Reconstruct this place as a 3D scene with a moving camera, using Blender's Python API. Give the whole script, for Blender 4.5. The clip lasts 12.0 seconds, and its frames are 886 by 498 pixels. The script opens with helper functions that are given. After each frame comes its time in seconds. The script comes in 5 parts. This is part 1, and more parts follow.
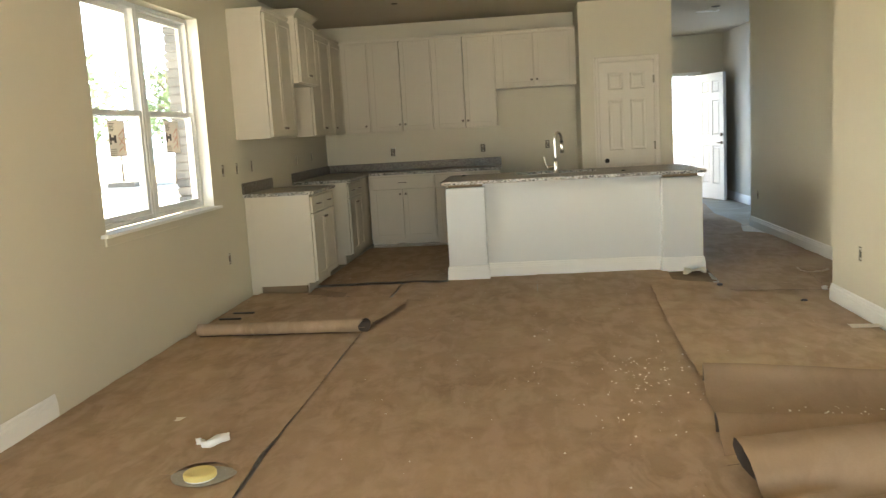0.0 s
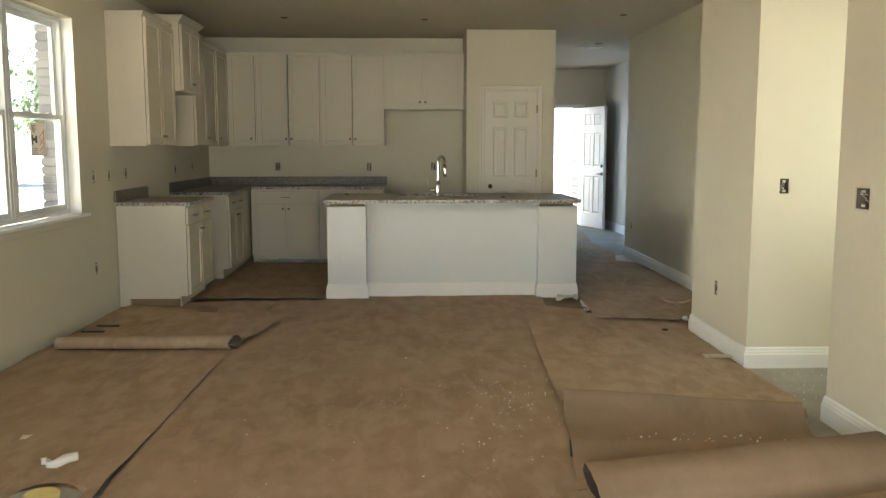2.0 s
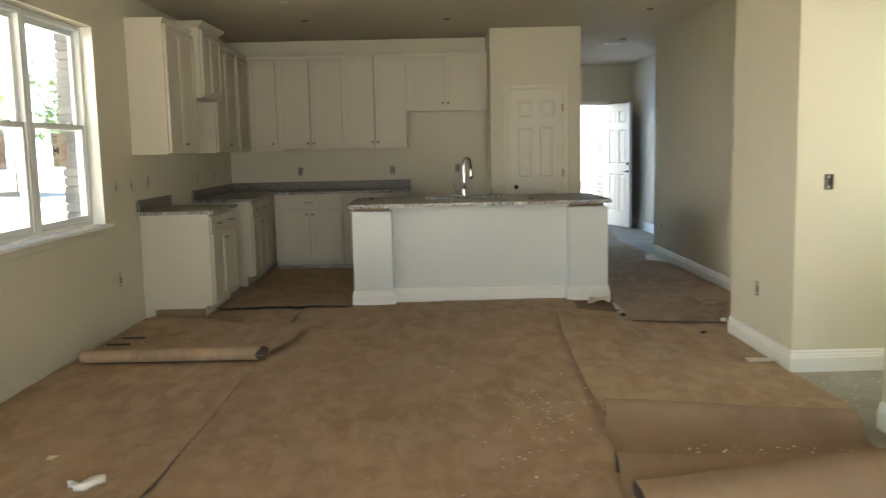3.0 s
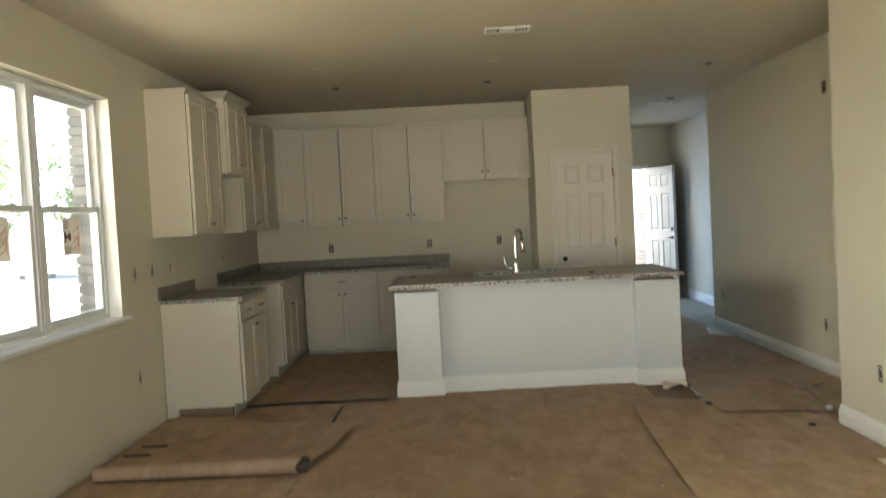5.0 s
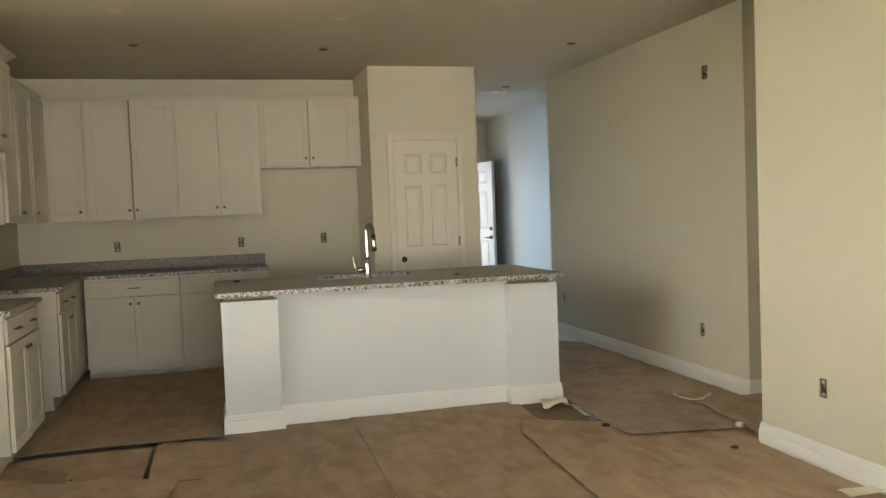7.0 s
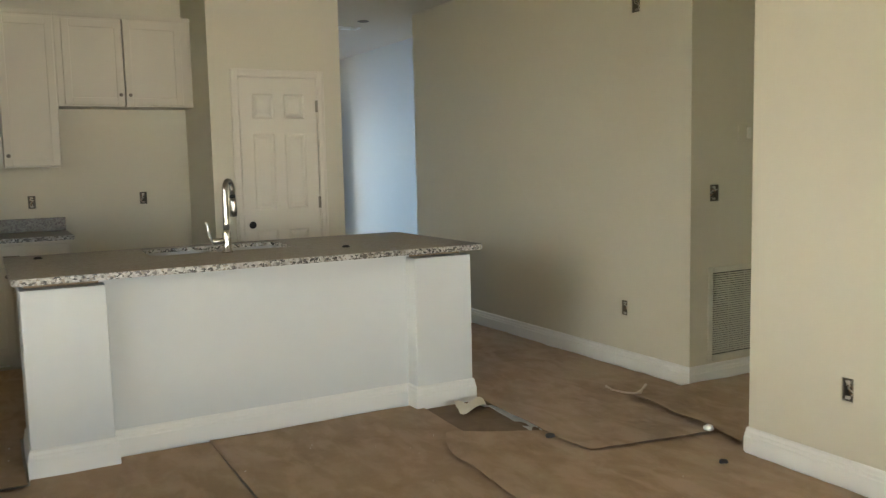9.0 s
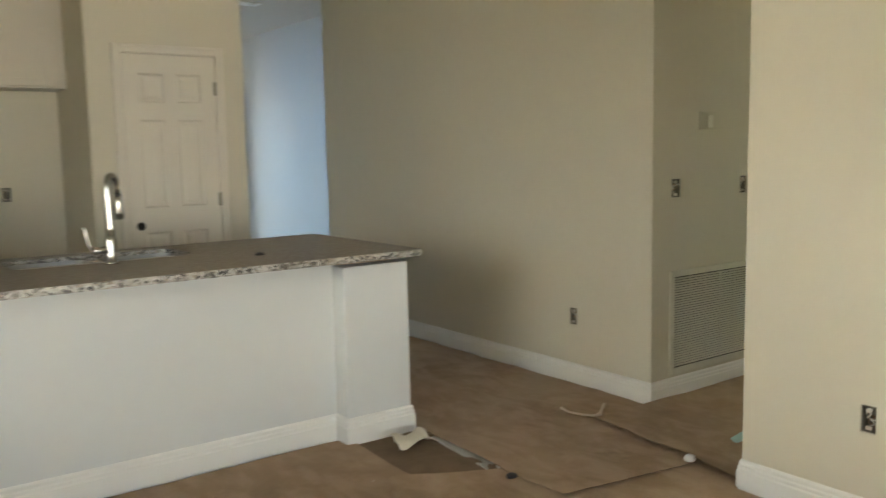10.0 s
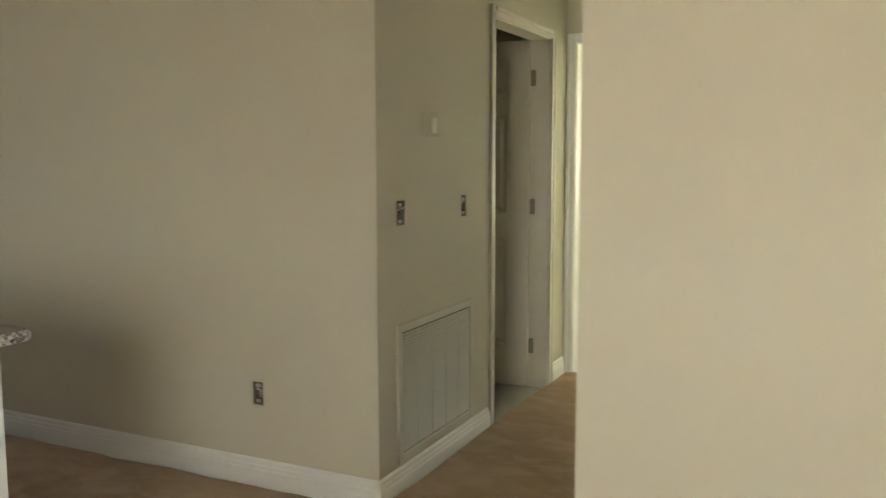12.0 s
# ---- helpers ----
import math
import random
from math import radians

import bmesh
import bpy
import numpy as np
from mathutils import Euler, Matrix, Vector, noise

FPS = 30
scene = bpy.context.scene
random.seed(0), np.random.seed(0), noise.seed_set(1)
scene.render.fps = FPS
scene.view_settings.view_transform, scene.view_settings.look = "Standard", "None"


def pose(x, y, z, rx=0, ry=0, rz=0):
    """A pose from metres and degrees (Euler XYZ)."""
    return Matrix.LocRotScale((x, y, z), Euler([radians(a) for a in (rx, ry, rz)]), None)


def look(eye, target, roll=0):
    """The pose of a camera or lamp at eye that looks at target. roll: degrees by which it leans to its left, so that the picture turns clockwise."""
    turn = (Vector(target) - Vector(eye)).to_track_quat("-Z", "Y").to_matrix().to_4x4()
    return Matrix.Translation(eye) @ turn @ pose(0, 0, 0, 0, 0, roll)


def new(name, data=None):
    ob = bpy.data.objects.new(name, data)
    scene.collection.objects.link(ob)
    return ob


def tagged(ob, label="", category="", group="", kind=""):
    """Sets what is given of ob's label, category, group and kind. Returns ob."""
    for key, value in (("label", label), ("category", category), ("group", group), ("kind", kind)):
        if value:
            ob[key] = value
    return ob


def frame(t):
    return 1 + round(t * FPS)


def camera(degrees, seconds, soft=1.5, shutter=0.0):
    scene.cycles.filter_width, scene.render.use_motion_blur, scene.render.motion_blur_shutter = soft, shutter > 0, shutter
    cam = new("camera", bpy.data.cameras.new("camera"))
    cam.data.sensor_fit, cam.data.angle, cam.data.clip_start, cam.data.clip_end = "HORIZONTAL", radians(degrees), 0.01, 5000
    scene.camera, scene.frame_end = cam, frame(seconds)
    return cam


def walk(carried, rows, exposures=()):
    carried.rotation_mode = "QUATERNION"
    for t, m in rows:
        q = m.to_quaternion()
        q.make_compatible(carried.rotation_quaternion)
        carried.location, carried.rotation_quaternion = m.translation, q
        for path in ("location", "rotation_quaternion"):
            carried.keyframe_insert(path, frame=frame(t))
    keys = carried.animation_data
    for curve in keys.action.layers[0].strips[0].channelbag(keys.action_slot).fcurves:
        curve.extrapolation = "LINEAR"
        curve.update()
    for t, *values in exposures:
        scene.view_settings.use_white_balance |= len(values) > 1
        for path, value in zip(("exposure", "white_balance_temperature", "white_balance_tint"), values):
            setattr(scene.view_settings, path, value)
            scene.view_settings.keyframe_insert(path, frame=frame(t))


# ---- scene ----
cam = camera(55.4, 12.0, 1.3, 0.5)
PATH = [
    (0, (2.473, -7.633, 1.37), (2.277, -5.662, 1.094), -3.3),
    (0.5, (2.503, -7.679, 1.379), (2.392, -5.703, 1.088), -4.2),
    (1, (2.548, -7.763, 1.353), (2.58, -5.791, 1.021), -3.4),
    (1.5, (2.509, -7.777, 1.368), (2.574, -5.808, 1.024), -1.4),
    (2, (2.567, -7.648, 1.393), (2.632, -5.663, 1.151), 0.0),
    (2.5, (2.626, -7.588, 1.407), (2.673, -5.601, 1.18), -0.1),
    (3, (2.512, -7.486, 1.408), (2.527, -5.501, 1.167), -1.3),
    (3.2, (2.492, -7.432, 1.411), (2.458, -5.447, 1.168), -2.2),
    (4.8, (2.318, -6.871, 1.412), (2.286, -4.878, 1.25), -3.0),
    (5, (2.245, -6.737, 1.444), (2.224, -4.739, 1.367), -3.0),
    (5.5, (2.119, -6.493, 1.443), (2.15, -4.493, 1.414), -2.9),
    (6, (2.01, -6.136, 1.4), (2.118, -4.139, 1.354), -2.9),
    (6.5, (1.892, -5.767, 1.372), (2.177, -3.789, 1.292), -2.5),
    (7, (1.761, -5.485, 1.389), (2.277, -3.555, 1.293), -2.2),
    (7.2, (1.726, -5.369, 1.377), (2.247, -3.442, 1.259), -2.5),
    (8.8, (1.573, -4.182, 1.378), (2.526, -2.436, 1.167), -1.3),
    (9, (1.634, -4.065, 1.369), (2.591, -2.321, 1.164), -1.3),
    (9.5, (1.698, -3.704, 1.362), (2.674, -1.971, 1.152), -1.5),
    (10, (1.807, -3.358, 1.368), (2.977, -1.751, 1.139), -1.2),
    (10.5, (2.029, -3.027, 1.37), (3.313, -1.509, 1.161), -1.0),
    (11, (2.194, -2.687, 1.357), (3.684, -1.367, 1.163), -0.7),
    (11.5, (2.381, -2.381, 1.405), (4.165, -1.509, 1.166), 0.8),
    (12, (2.534, -2.075, 1.374), (4.322, -1.205, 1.155), -0.1),
]
walk(cam, [(t, look(eye, target, roll)) for t, eye, target, roll in PATH], [(0.0, 3.85, 6850, 11), (1.0, 3.7, 6800, 11), (2.5, 3.5, 6500, 10), (5.5, 3.5, 6550, 11), (6.5, 3.85, 6700, 12), (9.0, 3.80, 6350, 11), (12.0, 3.70, 6600, 13)])

# world, sun and large lights
world = bpy.data.worlds.new("sky")
scene.world = world
world.use_nodes = True
wn = world.node_tree
sky = wn.nodes.new("ShaderNodeTexSky")
sky.sky_type = "NISHITA"
sky.sun_disc = False
sky.sun_elevation = radians(66)
sky.sun_rotation = radians(98)
wn.links.new(sky.outputs[0], wn.nodes["Background"].inputs[0])
wn.nodes["Background"].inputs[1].default_value = 0.05

sun = new("sun", bpy.data.lights.new("sun", "SUN"))
sun.data.energy, sun.data.angle, sun.data.color = 5.0, radians(0.5), (1.0, 0.97, 0.93)
sun.matrix_basis = look((0, 0, 0), (-0.36, 0.05, -0.93))


def area_lamp(name, x, y, z, rx, ry, rz, w, h, watts, color):
    """An area lamp standing in for daylight in an opening, or added as fill."""
    ob = new(name, bpy.data.lights.new(name, "AREA"))
    ob.data.shape, ob.data.size, ob.data.size_y = "RECTANGLE", w, h
    ob.data.energy, ob.data.color = watts, color
    ob.matrix_basis = pose(x, y, z, rx, ry, rz)
    return ob


area_lamp("patio_daylight", 2.70, -9.80, 1.15, 74, 0, 13, 2.8, 1.9, 8.0, (0.40, 0.71, 1.0))
area_lamp("patio_ground_bounce", 2.70, -9.80, 0.62, 126, 0, 0, 3.0, 1.0, 8.0, (1.0, 0.78, 0.50))
# fill lamp added in an unseen side room to brighten the hall
area_lamp("hall_fill", 2.40, 5.0, 1.25, 90, 0, -90, 1.6, 1.6, 5.0, (0.30, 0.54, 1.0))
# fill lamp added in an unseen opening to brighten the corridor wall
area_lamp("corridor_fill", 6.0, -3.62, 1.5, 90, 0, 0, 0.9, 1.1, 2.0, (0.90, 1.0, 0.88))
area_lamp("far_room_daylight", 9.6, 1.47, 1.5, 90, 0, 180, 1.4, 1.3, 18, (0.86, 1.0, 0.72))

# ---------------------------------------------------------------- materials


class Mat:
    """A small wrapper that builds node materials."""

    def __init__(self, name, color, rough=0.5, metal=0.0, spec=0.5):
        self.m = bpy.data.materials.new(name)
        self.m.use_nodes = True
        self.t = self.m.node_tree
        self.b = self.t.nodes["Principled BSDF"]
        self.b.inputs["Base Color"].default_value = (*color, 1)
        self.b.inputs["Roughness"].default_value = rough
        self.b.inputs["Metallic"].default_value = metal
        self.b.inputs["Specular IOR Level"].default_value = spec
        self.coord = None
        self.height = None

    def node(self, kind, **inputs):
        n = self.t.nodes.new(kind)
        for k, v in inputs.items():
            n.inputs[k.replace("_", " ")].default_value = v
        return n

    def link(self, a, b):
        self.t.links.new(a, b)

    def place(self, scale=(1, 1, 1), world_space=True):
        tc = self.node("ShaderNodeNewGeometry") if world_space else self.node("ShaderNodeTexCoord")
        mp = self.node("ShaderNodeMapping")
        mp.inputs["Scale"].default_value = scale
        self.link(tc.outputs["Position" if world_space else "Object"], mp.inputs["Vector"])
        return mp.outputs[0]

    def noise(self, scale, detail=4, stretch=(1, 1, 1), rough=0.55, dist=0.0):
        n = self.node("ShaderNodeTexNoise", Scale=scale, Detail=detail, Roughness=rough, Distortion=dist)
        self.link(self.place(stretch), n.inputs["Vector"])
        return n.outputs["Fac"]

    def ramp(self, fac, stops):
        r = self.node("ShaderNodeValToRGB")
        e = r.color_ramp.elements
        while len(e) < len(stops):
            e.new(0.5)
        for el, (p, c) in zip(e, stops):
            el.position = p
            el.color = (*c, 1) if not isinstance(c, float) else (c, c, c, 1)
        self.link(fac, r.inputs[0])
        return r.outputs[0]

    def mix(self, fac, a, b, mode="MIX"):
        n = self.node("ShaderNodeMix")
        n.data_type, n.blend_type = "RGBA", mode
        for sock, v in ((n.inputs[0], fac), (n.inputs[6], a), (n.inputs[7], b)):
            if isinstance(v, tuple):
                sock.default_value = (*v, 1)
            elif isinstance(v, float):
                sock.default_value = v
            else:
                self.link(v, sock)
        return n.outputs[2]

    def color(self, out):
        self.link(out, self.b.inputs["Base Color"])

    def rough(self, fac, lo, hi):
        n = self.node("ShaderNodeMapRange", To_Min=lo, To_Max=hi)
        self.link(fac, n.inputs[0])
        self.link(n.outputs[0], self.b.inputs["Roughness"])

    def bump(self, fac, strength, dist):
        n = self.node("ShaderNodeBump", Strength=strength, Distance=dist)
        self.link(fac, n.inputs["Height"])
        if self.height:
            self.link(self.height, n.inputs["Normal"])
        self.height = n.outputs[0]
        self.link(self.height, self.b.inputs["Normal"])


def painted(name, color, rough, speck=0.03, orange_peel=0.12, dirt=0.05):
    w = Mat(name, color, rough, spec=0.35)
    big = w.noise(0.9, 5)
    fine = w.noise(14, 4)
    a = tuple(c * (1 - dirt) for c in color)
    b = tuple(min(1, c * (1 + speck)) for c in color)
    base = w.mix(big, a, b)
    w.color(w.mix(fine, base, w.mix(1.0, base, (0.975, 0.97, 0.96), "MULTIPLY")))
    w.rough(big, rough - 0.05, rough + 0.08)
    w.bump(w.noise(160, 3), orange_peel, 0.0012)
    w.bump(w.noise(2.2, 3), 0.15, 0.004)
    return w.m


M_WALL = painted("wall_paint", (0.61, 0.566, 0.45), 0.72)
M_CEIL = painted("ceiling_paint", (0.57, 0.51, 0.40), 0.85, orange_peel=0.25)
M_TRIM = painted("trim_paint", (0.80, 0.79, 0.75), 0.42, orange_peel=0.03, dirt=0.04)
M_CAB = painted("cabinet_paint", (0.575, 0.525, 0.425), 0.45, orange_peel=0.03, dirt=0.04)
M_DOOR = painted("door_paint", (0.67, 0.62, 0.53), 0.45, orange_peel=0.04, dirt=0.04)
M_ISL = painted("island_paint", (0.66, 0.67, 0.655), 0.6, orange_peel=0.06, dirt=0.04)
M_ENTRY = painted("entry_door_paint", (0.62, 0.63, 0.63), 0.45, orange_peel=0.03, dirt=0.06)
M_VINYL = painted("window_vinyl", (0.70, 0.71, 0.71), 0.38, orange_peel=0.02)
M_PLATE = painted("plastic_plate", (0.74, 0.71, 0.62), 0.4, orange_peel=0.0)
# black for the shade in hollows built only as flat pieces
M_DARK = Mat("hollow_shade", (0.02, 0.017, 0.014), 0.9).m
# brown put where the inside of a duct or light box lies in shade
M_DUCT = Mat("duct_shade", (0.16, 0.13, 0.09), 0.6).m
M_WOODRAW = painted("raw_plywood", (0.24, 0.17, 0.10), 0.75)


def paper_material(name, tone=1.0, dusty=0.42, blots=0.8, scuffs=0.35):
    w = Mat(name, (0.3, 0.19, 0.11), 0.85, spec=0.12)
    c0 = tuple(c * tone for c in (0.322, 0.229, 0.147))
    c1 = tuple(c * tone for c in (0.442, 0.320, 0.214))
    bands = w.noise(1.6, 6, (1.0, 0.9, 1), 0.62, 0.6)
    blot = w.noise(6.0, 6, (1.4, 0.6, 1), 0.62, 0.5)
    base = w.mix(w.ramp(bands, [(0.3, 0.0), (0.7, 1.0)]), c0, c1)
    base = w.mix(w.ramp(blot, [(0.44, 0.0), (0.58, blots)]), base, tuple(c * tone for c in (0.470, 0.345, 0.243)))
    scuff = w.noise(6.0, 5, (1.0, 0.9, 1), 0.6, 0.3)
    base = w.mix(w.ramp(scuff, [(0.50, 0.0), (0.70, scuffs)]), base, tuple(c * tone for c in (0.255, 0.180, 0.118)))
    fibre = w.noise(90, 4, (1, 3, 1))
    base = w.mix(fibre, base, w.mix(1.0, base, (0.90, 0.88, 0.86), "MULTIPLY"))
    dust = w.noise(1.1, 7, (1, 1, 1), 0.7, 0.8)
    base = w.mix(w.ramp(dust, [(0.50, 0.0), (0.78, dusty)]), base, (0.50, 0.42, 0.28))
    w.color(base)
    w.rough(blot, 0.8, 0.95)
    w.bump(w.noise(4.0, 4, (0.8, 1.6, 1)), 0.3, 0.010)
    w.bump(w.noise(60, 3), 0.12, 0.001)
    return w.m


# dark back and rim; the shade in curls and seams is in this colour
M_PAPER_BACK = painted("shaded_paper_back", (0.095, 0.072, 0.055), 0.85)
M_PAPER = paper_material("brown_floor_paper")
# cleaner paper, its tone lowered to put the folds' shade into colour
M_PAPER2 = paper_material("brown_floor_paper_clean_shaded", 0.76, 0.12, 0.3, 0.12)
# low paper tone for the sheet that stands in for dirty slab
M_SLAB_SHEET = paper_material("dirty_slab_paper", 0.55, 0.25, 0.4)
M_PAPER3 = paper_material("brown_floor_paper_plastered", 1.03, 0.8)


def concrete_material():
    w = Mat("concrete_slab", (0.3, 0.29, 0.26), 0.85, spec=0.3)
    a = w.noise(1.7, 8, rough=0.7, dist=0.5)
    base = w.ramp(a, [(0.3, (0.30, 0.28, 0.235)), (0.55, (0.38, 0.355, 0.30)), (0.75, (0.50, 0.475, 0.42))])
    sp = w.noise(45, 6, rough=0.8)
    w.color(w.mix(w.ramp(sp, [(0.55, 0.0), (0.72, 0.6)]), base, (0.62, 0.60, 0.55)))
    w.bump(sp, 0.25, 0.002)
    return w.m


M_CONC = concrete_material()


def granite_material(name="speckled_granite", shade=0.0):
    w = Mat(name, (0.5, 0.45, 0.4), 0.3)
    v = w.node("ShaderNodeTexVoronoi", Scale=92.0, Randomness=1.0)
    w.link(w.place(), v.inputs["Vector"])
    sep = w.node("ShaderNodeSeparateColor")
    w.link(v.outputs["Color"], sep.inputs[0])
    g = w.ramp(sep.outputs[0], [(0.0, (0.02, 0.018, 0.016)), (0.20, (0.14, 0.13, 0.12)), (0.34, (0.40, 0.38, 0.335)),
                                (0.58, (0.54, 0.52, 0.47)), (0.80, (0.30, 0.25, 0.19)), (0.87, (0.58, 0.56, 0.52))])
    for n in w.t.nodes:
        if n.type == "VALTORGB":
            n.color_ramp.interpolation = "CONSTANT"
    big = w.noise(22, 5)
    g = w.mix(w.ramp(big, [(0.40, 0.05), (0.65, 0.55)]), g, (0.16, 0.14, 0.115))
    geo = w.node("ShaderNodeNewGeometry")
    xyz = w.node("ShaderNodeSeparateXYZ")
    w.link(geo.outputs["Normal"], xyz.inputs[0])
    up = w.ramp(xyz.outputs[2], [(0.8, 0.0), (0.97, 1.0)])
    film = w.ramp(w.noise(1.8, 5), [(0.25, 0.72), (0.75, 0.93)])
    cover = w.mix(1.0, up, film, "MULTIPLY")
    # even dark mix that puts the kitchen's shade into the stone colour
    if shade:
        g = w.mix(shade, g, (0.125, 0.105, 0.080))
    w.color(w.mix(cover, g, (0.33, 0.295, 0.245)))
    n = w.node("ShaderNodeMapRange", To_Min=0.38, To_Max=0.65)
    w.link(cover, n.inputs[0])
    w.link(n.outputs[0], w.b.inputs["Roughness"])
    return w.m


M_GRAN = granite_material()
# copy of the counter stone, darkened for the dim back wall
M_GRANB = granite_material("granite_backsplash_shaded", 0.78)
M_CHROME = Mat("polished_chrome", (0.60, 0.59, 0.57), 0.16, 1.0).m
M_STEEL = Mat("brushed_steel", (0.36, 0.355, 0.34), 0.34, 1.0).m
M_NICKEL = Mat("dark_nickel", (0.22, 0.19, 0.16), 0.35, 1.0).m
M_BRONZE = Mat("hinge_metal", (0.30, 0.27, 0.22), 0.4, 1.0).m
M_BLACK = Mat("black_plastic", (0.02, 0.02, 0.02), 0.4).m
M_BOXB = Mat("outlet_box_plastic", (0.13, 0.115, 0.09), 0.6).m
M_BOXL = Mat("outlet_box_dusty", (0.17, 0.15, 0.115), 0.7).m
M_WIREW = Mat("wire_white", (0.55, 0.51, 0.43), 0.5).m
M_WIREB = Mat("wire_dark", (0.05, 0.045, 0.04), 0.5).m
M_WIREC = Mat("wire_copper", (0.35, 0.20, 0.10), 0.6).m
M_SCRAP = painted("scrap_paper", (0.76, 0.70, 0.58), 0.8)
M_TOWEL = painted("white_tissue", (0.82, 0.80, 0.76), 0.9)
M_TUB = painted("tub_plastic", (0.74, 0.73, 0.68), 0.4)
M_YELLOW = painted("yellow_lid", (0.70, 0.58, 0.22), 0.55)
M_TEAL = painted("teal_wrapper", (0.42, 0.62, 0.60), 0.5)
M_RIB = painted("tan_strap", (0.64, 0.52, 0.38), 0.7)
M_CHIP = painted("plaster_chip", (0.80, 0.76, 0.66), 0.85)
M_LABEL = painted("label_paper", (0.62, 0.58, 0.52), 0.7)
lt = M_LABEL.node_tree
tl = lt.nodes.new("ShaderNodeBsdfTranslucent")
tl.inputs[0].default_value = (0.5, 0.46, 0.42, 1)
ms = lt.nodes.new("ShaderNodeMixShader")
ms.inputs[0].default_value = 0.45
lt.links.new(lt.nodes["Principled BSDF"].outputs[0], ms.inputs[1])
lt.links.new(tl.outputs[0], ms.inputs[2])
lt.links.new(ms.outputs[0], lt.nodes["Material Output"].inputs[0])
M_INK = Mat("label_ink", (0.035, 0.03, 0.03), 0.6).m
M_INKR = Mat("label_red_ink", (0.40, 0.16, 0.12), 0.6).m
M_FOIL = Mat("light_can_metal", (0.6, 0.58, 0.55), 0.3, 1.0).m


def glass_material():
    m = bpy.data.materials.new("window_glass")
    m.use_nodes = True
    t = m.node_tree
    t.nodes.clear()
    out = t.nodes.new("ShaderNodeOutputMaterial")
    mix = t.nodes.new("ShaderNodeMixShader")
    lw = t.nodes.new("ShaderNodeLayerWeight")
    pw = t.nodes.new("ShaderNodeMath")
    pw.operation, pw.inputs[1].default_value = "POWER", 5.0
    fr = t.nodes.new("ShaderNodeMapRange")
    fr.inputs["To Min"].default_value, fr.inputs["To Max"].default_value = 0.03, 0.6
    t.links.new(lw.outputs["Facing"], pw.inputs[0])
    t.links.new(pw.outputs[0], fr.inputs[0])
    tr = t.nodes.new("ShaderNodeBsdfTransparent")
    tr.inputs[0].default_value = (0.94, 0.97, 0.95, 1)
    gl = t.nodes.new("ShaderNodeBsdfGlossy")
    gl.inputs["Roughness"].default_value = 0.02
    t.links.new(fr.outputs[0], mix.inputs[0])
    t.links.new(tr.outputs[0], mix.inputs[1])
    t.links.new(gl.outputs[0], mix.inputs[2])
    t.links.new(mix.outputs[0], out.inputs[0])
    return m


M_GLASS = glass_material()


def brick_piece_material():
    w = Mat("brick_piece", (0.3, 0.2, 0.16), 0.85, spec=0.3)
    info = w.node("ShaderNodeObjectInfo")
    base = w.ramp(info.outputs["Random"], [(0.0, (0.12, 0.12, 0.13)), (0.4, (0.17, 0.165, 0.175)), (0.75, (0.22, 0.21, 0.215)), (1.0, (0.15, 0.15, 0.16))])
    n = w.noise(30, 6, rough=0.7)
    w.color(w.mix(n, base, w.mix(1.0, base, (0.7, 0.7, 0.7), "MULTIPLY")))
    w.bump(n, 0.5, 0.004)
    return w.m


def brick_wall_material():
    w = Mat("brick_wall", (0.3, 0.2, 0.16), 0.85, spec=0.3)
    geo = w.node("ShaderNodeNewGeometry")
    sp = w.node("ShaderNodeSeparateXYZ")
    add = w.node("ShaderNodeMath")
    cb = w.node("ShaderNodeCombineXYZ")
    w.link(geo.outputs["Position"], sp.inputs[0])
    w.link(sp.outputs[0], add.inputs[0])
    w.link(sp.outputs[1], add.inputs[1])
    w.link(add.outputs[0], cb.inputs[0])
    w.link(sp.outputs[2], cb.inputs[1])
    br = w.node("ShaderNodeTexBrick", Scale=1.0, Mortar_Size=0.006, Brick_Width=0.203, Row_Height=0.067,
                Color1=(0.27, 0.225, 0.215, 1), Color2=(0.19, 0.165, 0.16, 1), Mortar=(0.42, 0.39, 0.34, 1))
    w.link(cb.outputs[0], br.inputs["Vector"])
    n = w.noise(25, 5, rough=0.7)
    w.color(w.mix(n, br.outputs["Color"], w.mix(1.0, br.outputs["Color"], (0.75, 0.75, 0.75), "MULTIPLY")))
    inv = w.node("ShaderNodeMath")
    inv.operation = "SUBTRACT"
    inv.inputs[0].default_value = 1
    w.link(br.outputs["Fac"], inv.inputs[1])
    w.bump(inv.outputs[0], 0.6, 0.006)
    return w.m


M_BRICK = brick_piece_material()
M_BRICKW = brick_wall_material()


def ground_material():
    w = Mat("dry_ground", (0.4, 0.36, 0.28), 0.95, spec=0.2)
    a = w.noise(0.5, 8, rough=0.7)
    g = w.ramp(a, [(0.35, (0.56, 0.49, 0.36)), (0.6, (0.68, 0.61, 0.47))])
    w.color(w.mix(w.noise(9, 6), g, w.mix(1.0, g, (0.75, 0.75, 0.72), "MULTIPLY")))
    return w.m


M_GROUND = ground_material()


def leaf_material():
    w = Mat("leaf", (0.08, 0.13, 0.04), 0.6, spec=0.3)
    geo = w.node("ShaderNodeNewGeometry")
    w.color(w.ramp(geo.outputs["Random Per Island"], [(0.0, (0.09, 0.13, 0.06)), (0.5, (0.13, 0.18, 0.09)), (1.0, (0.19, 0.24, 0.13))]))
    return w.m


M_LEAF = leaf_material()
M_BARK = painted("bark", (0.16, 0.12, 0.09), 0.9)
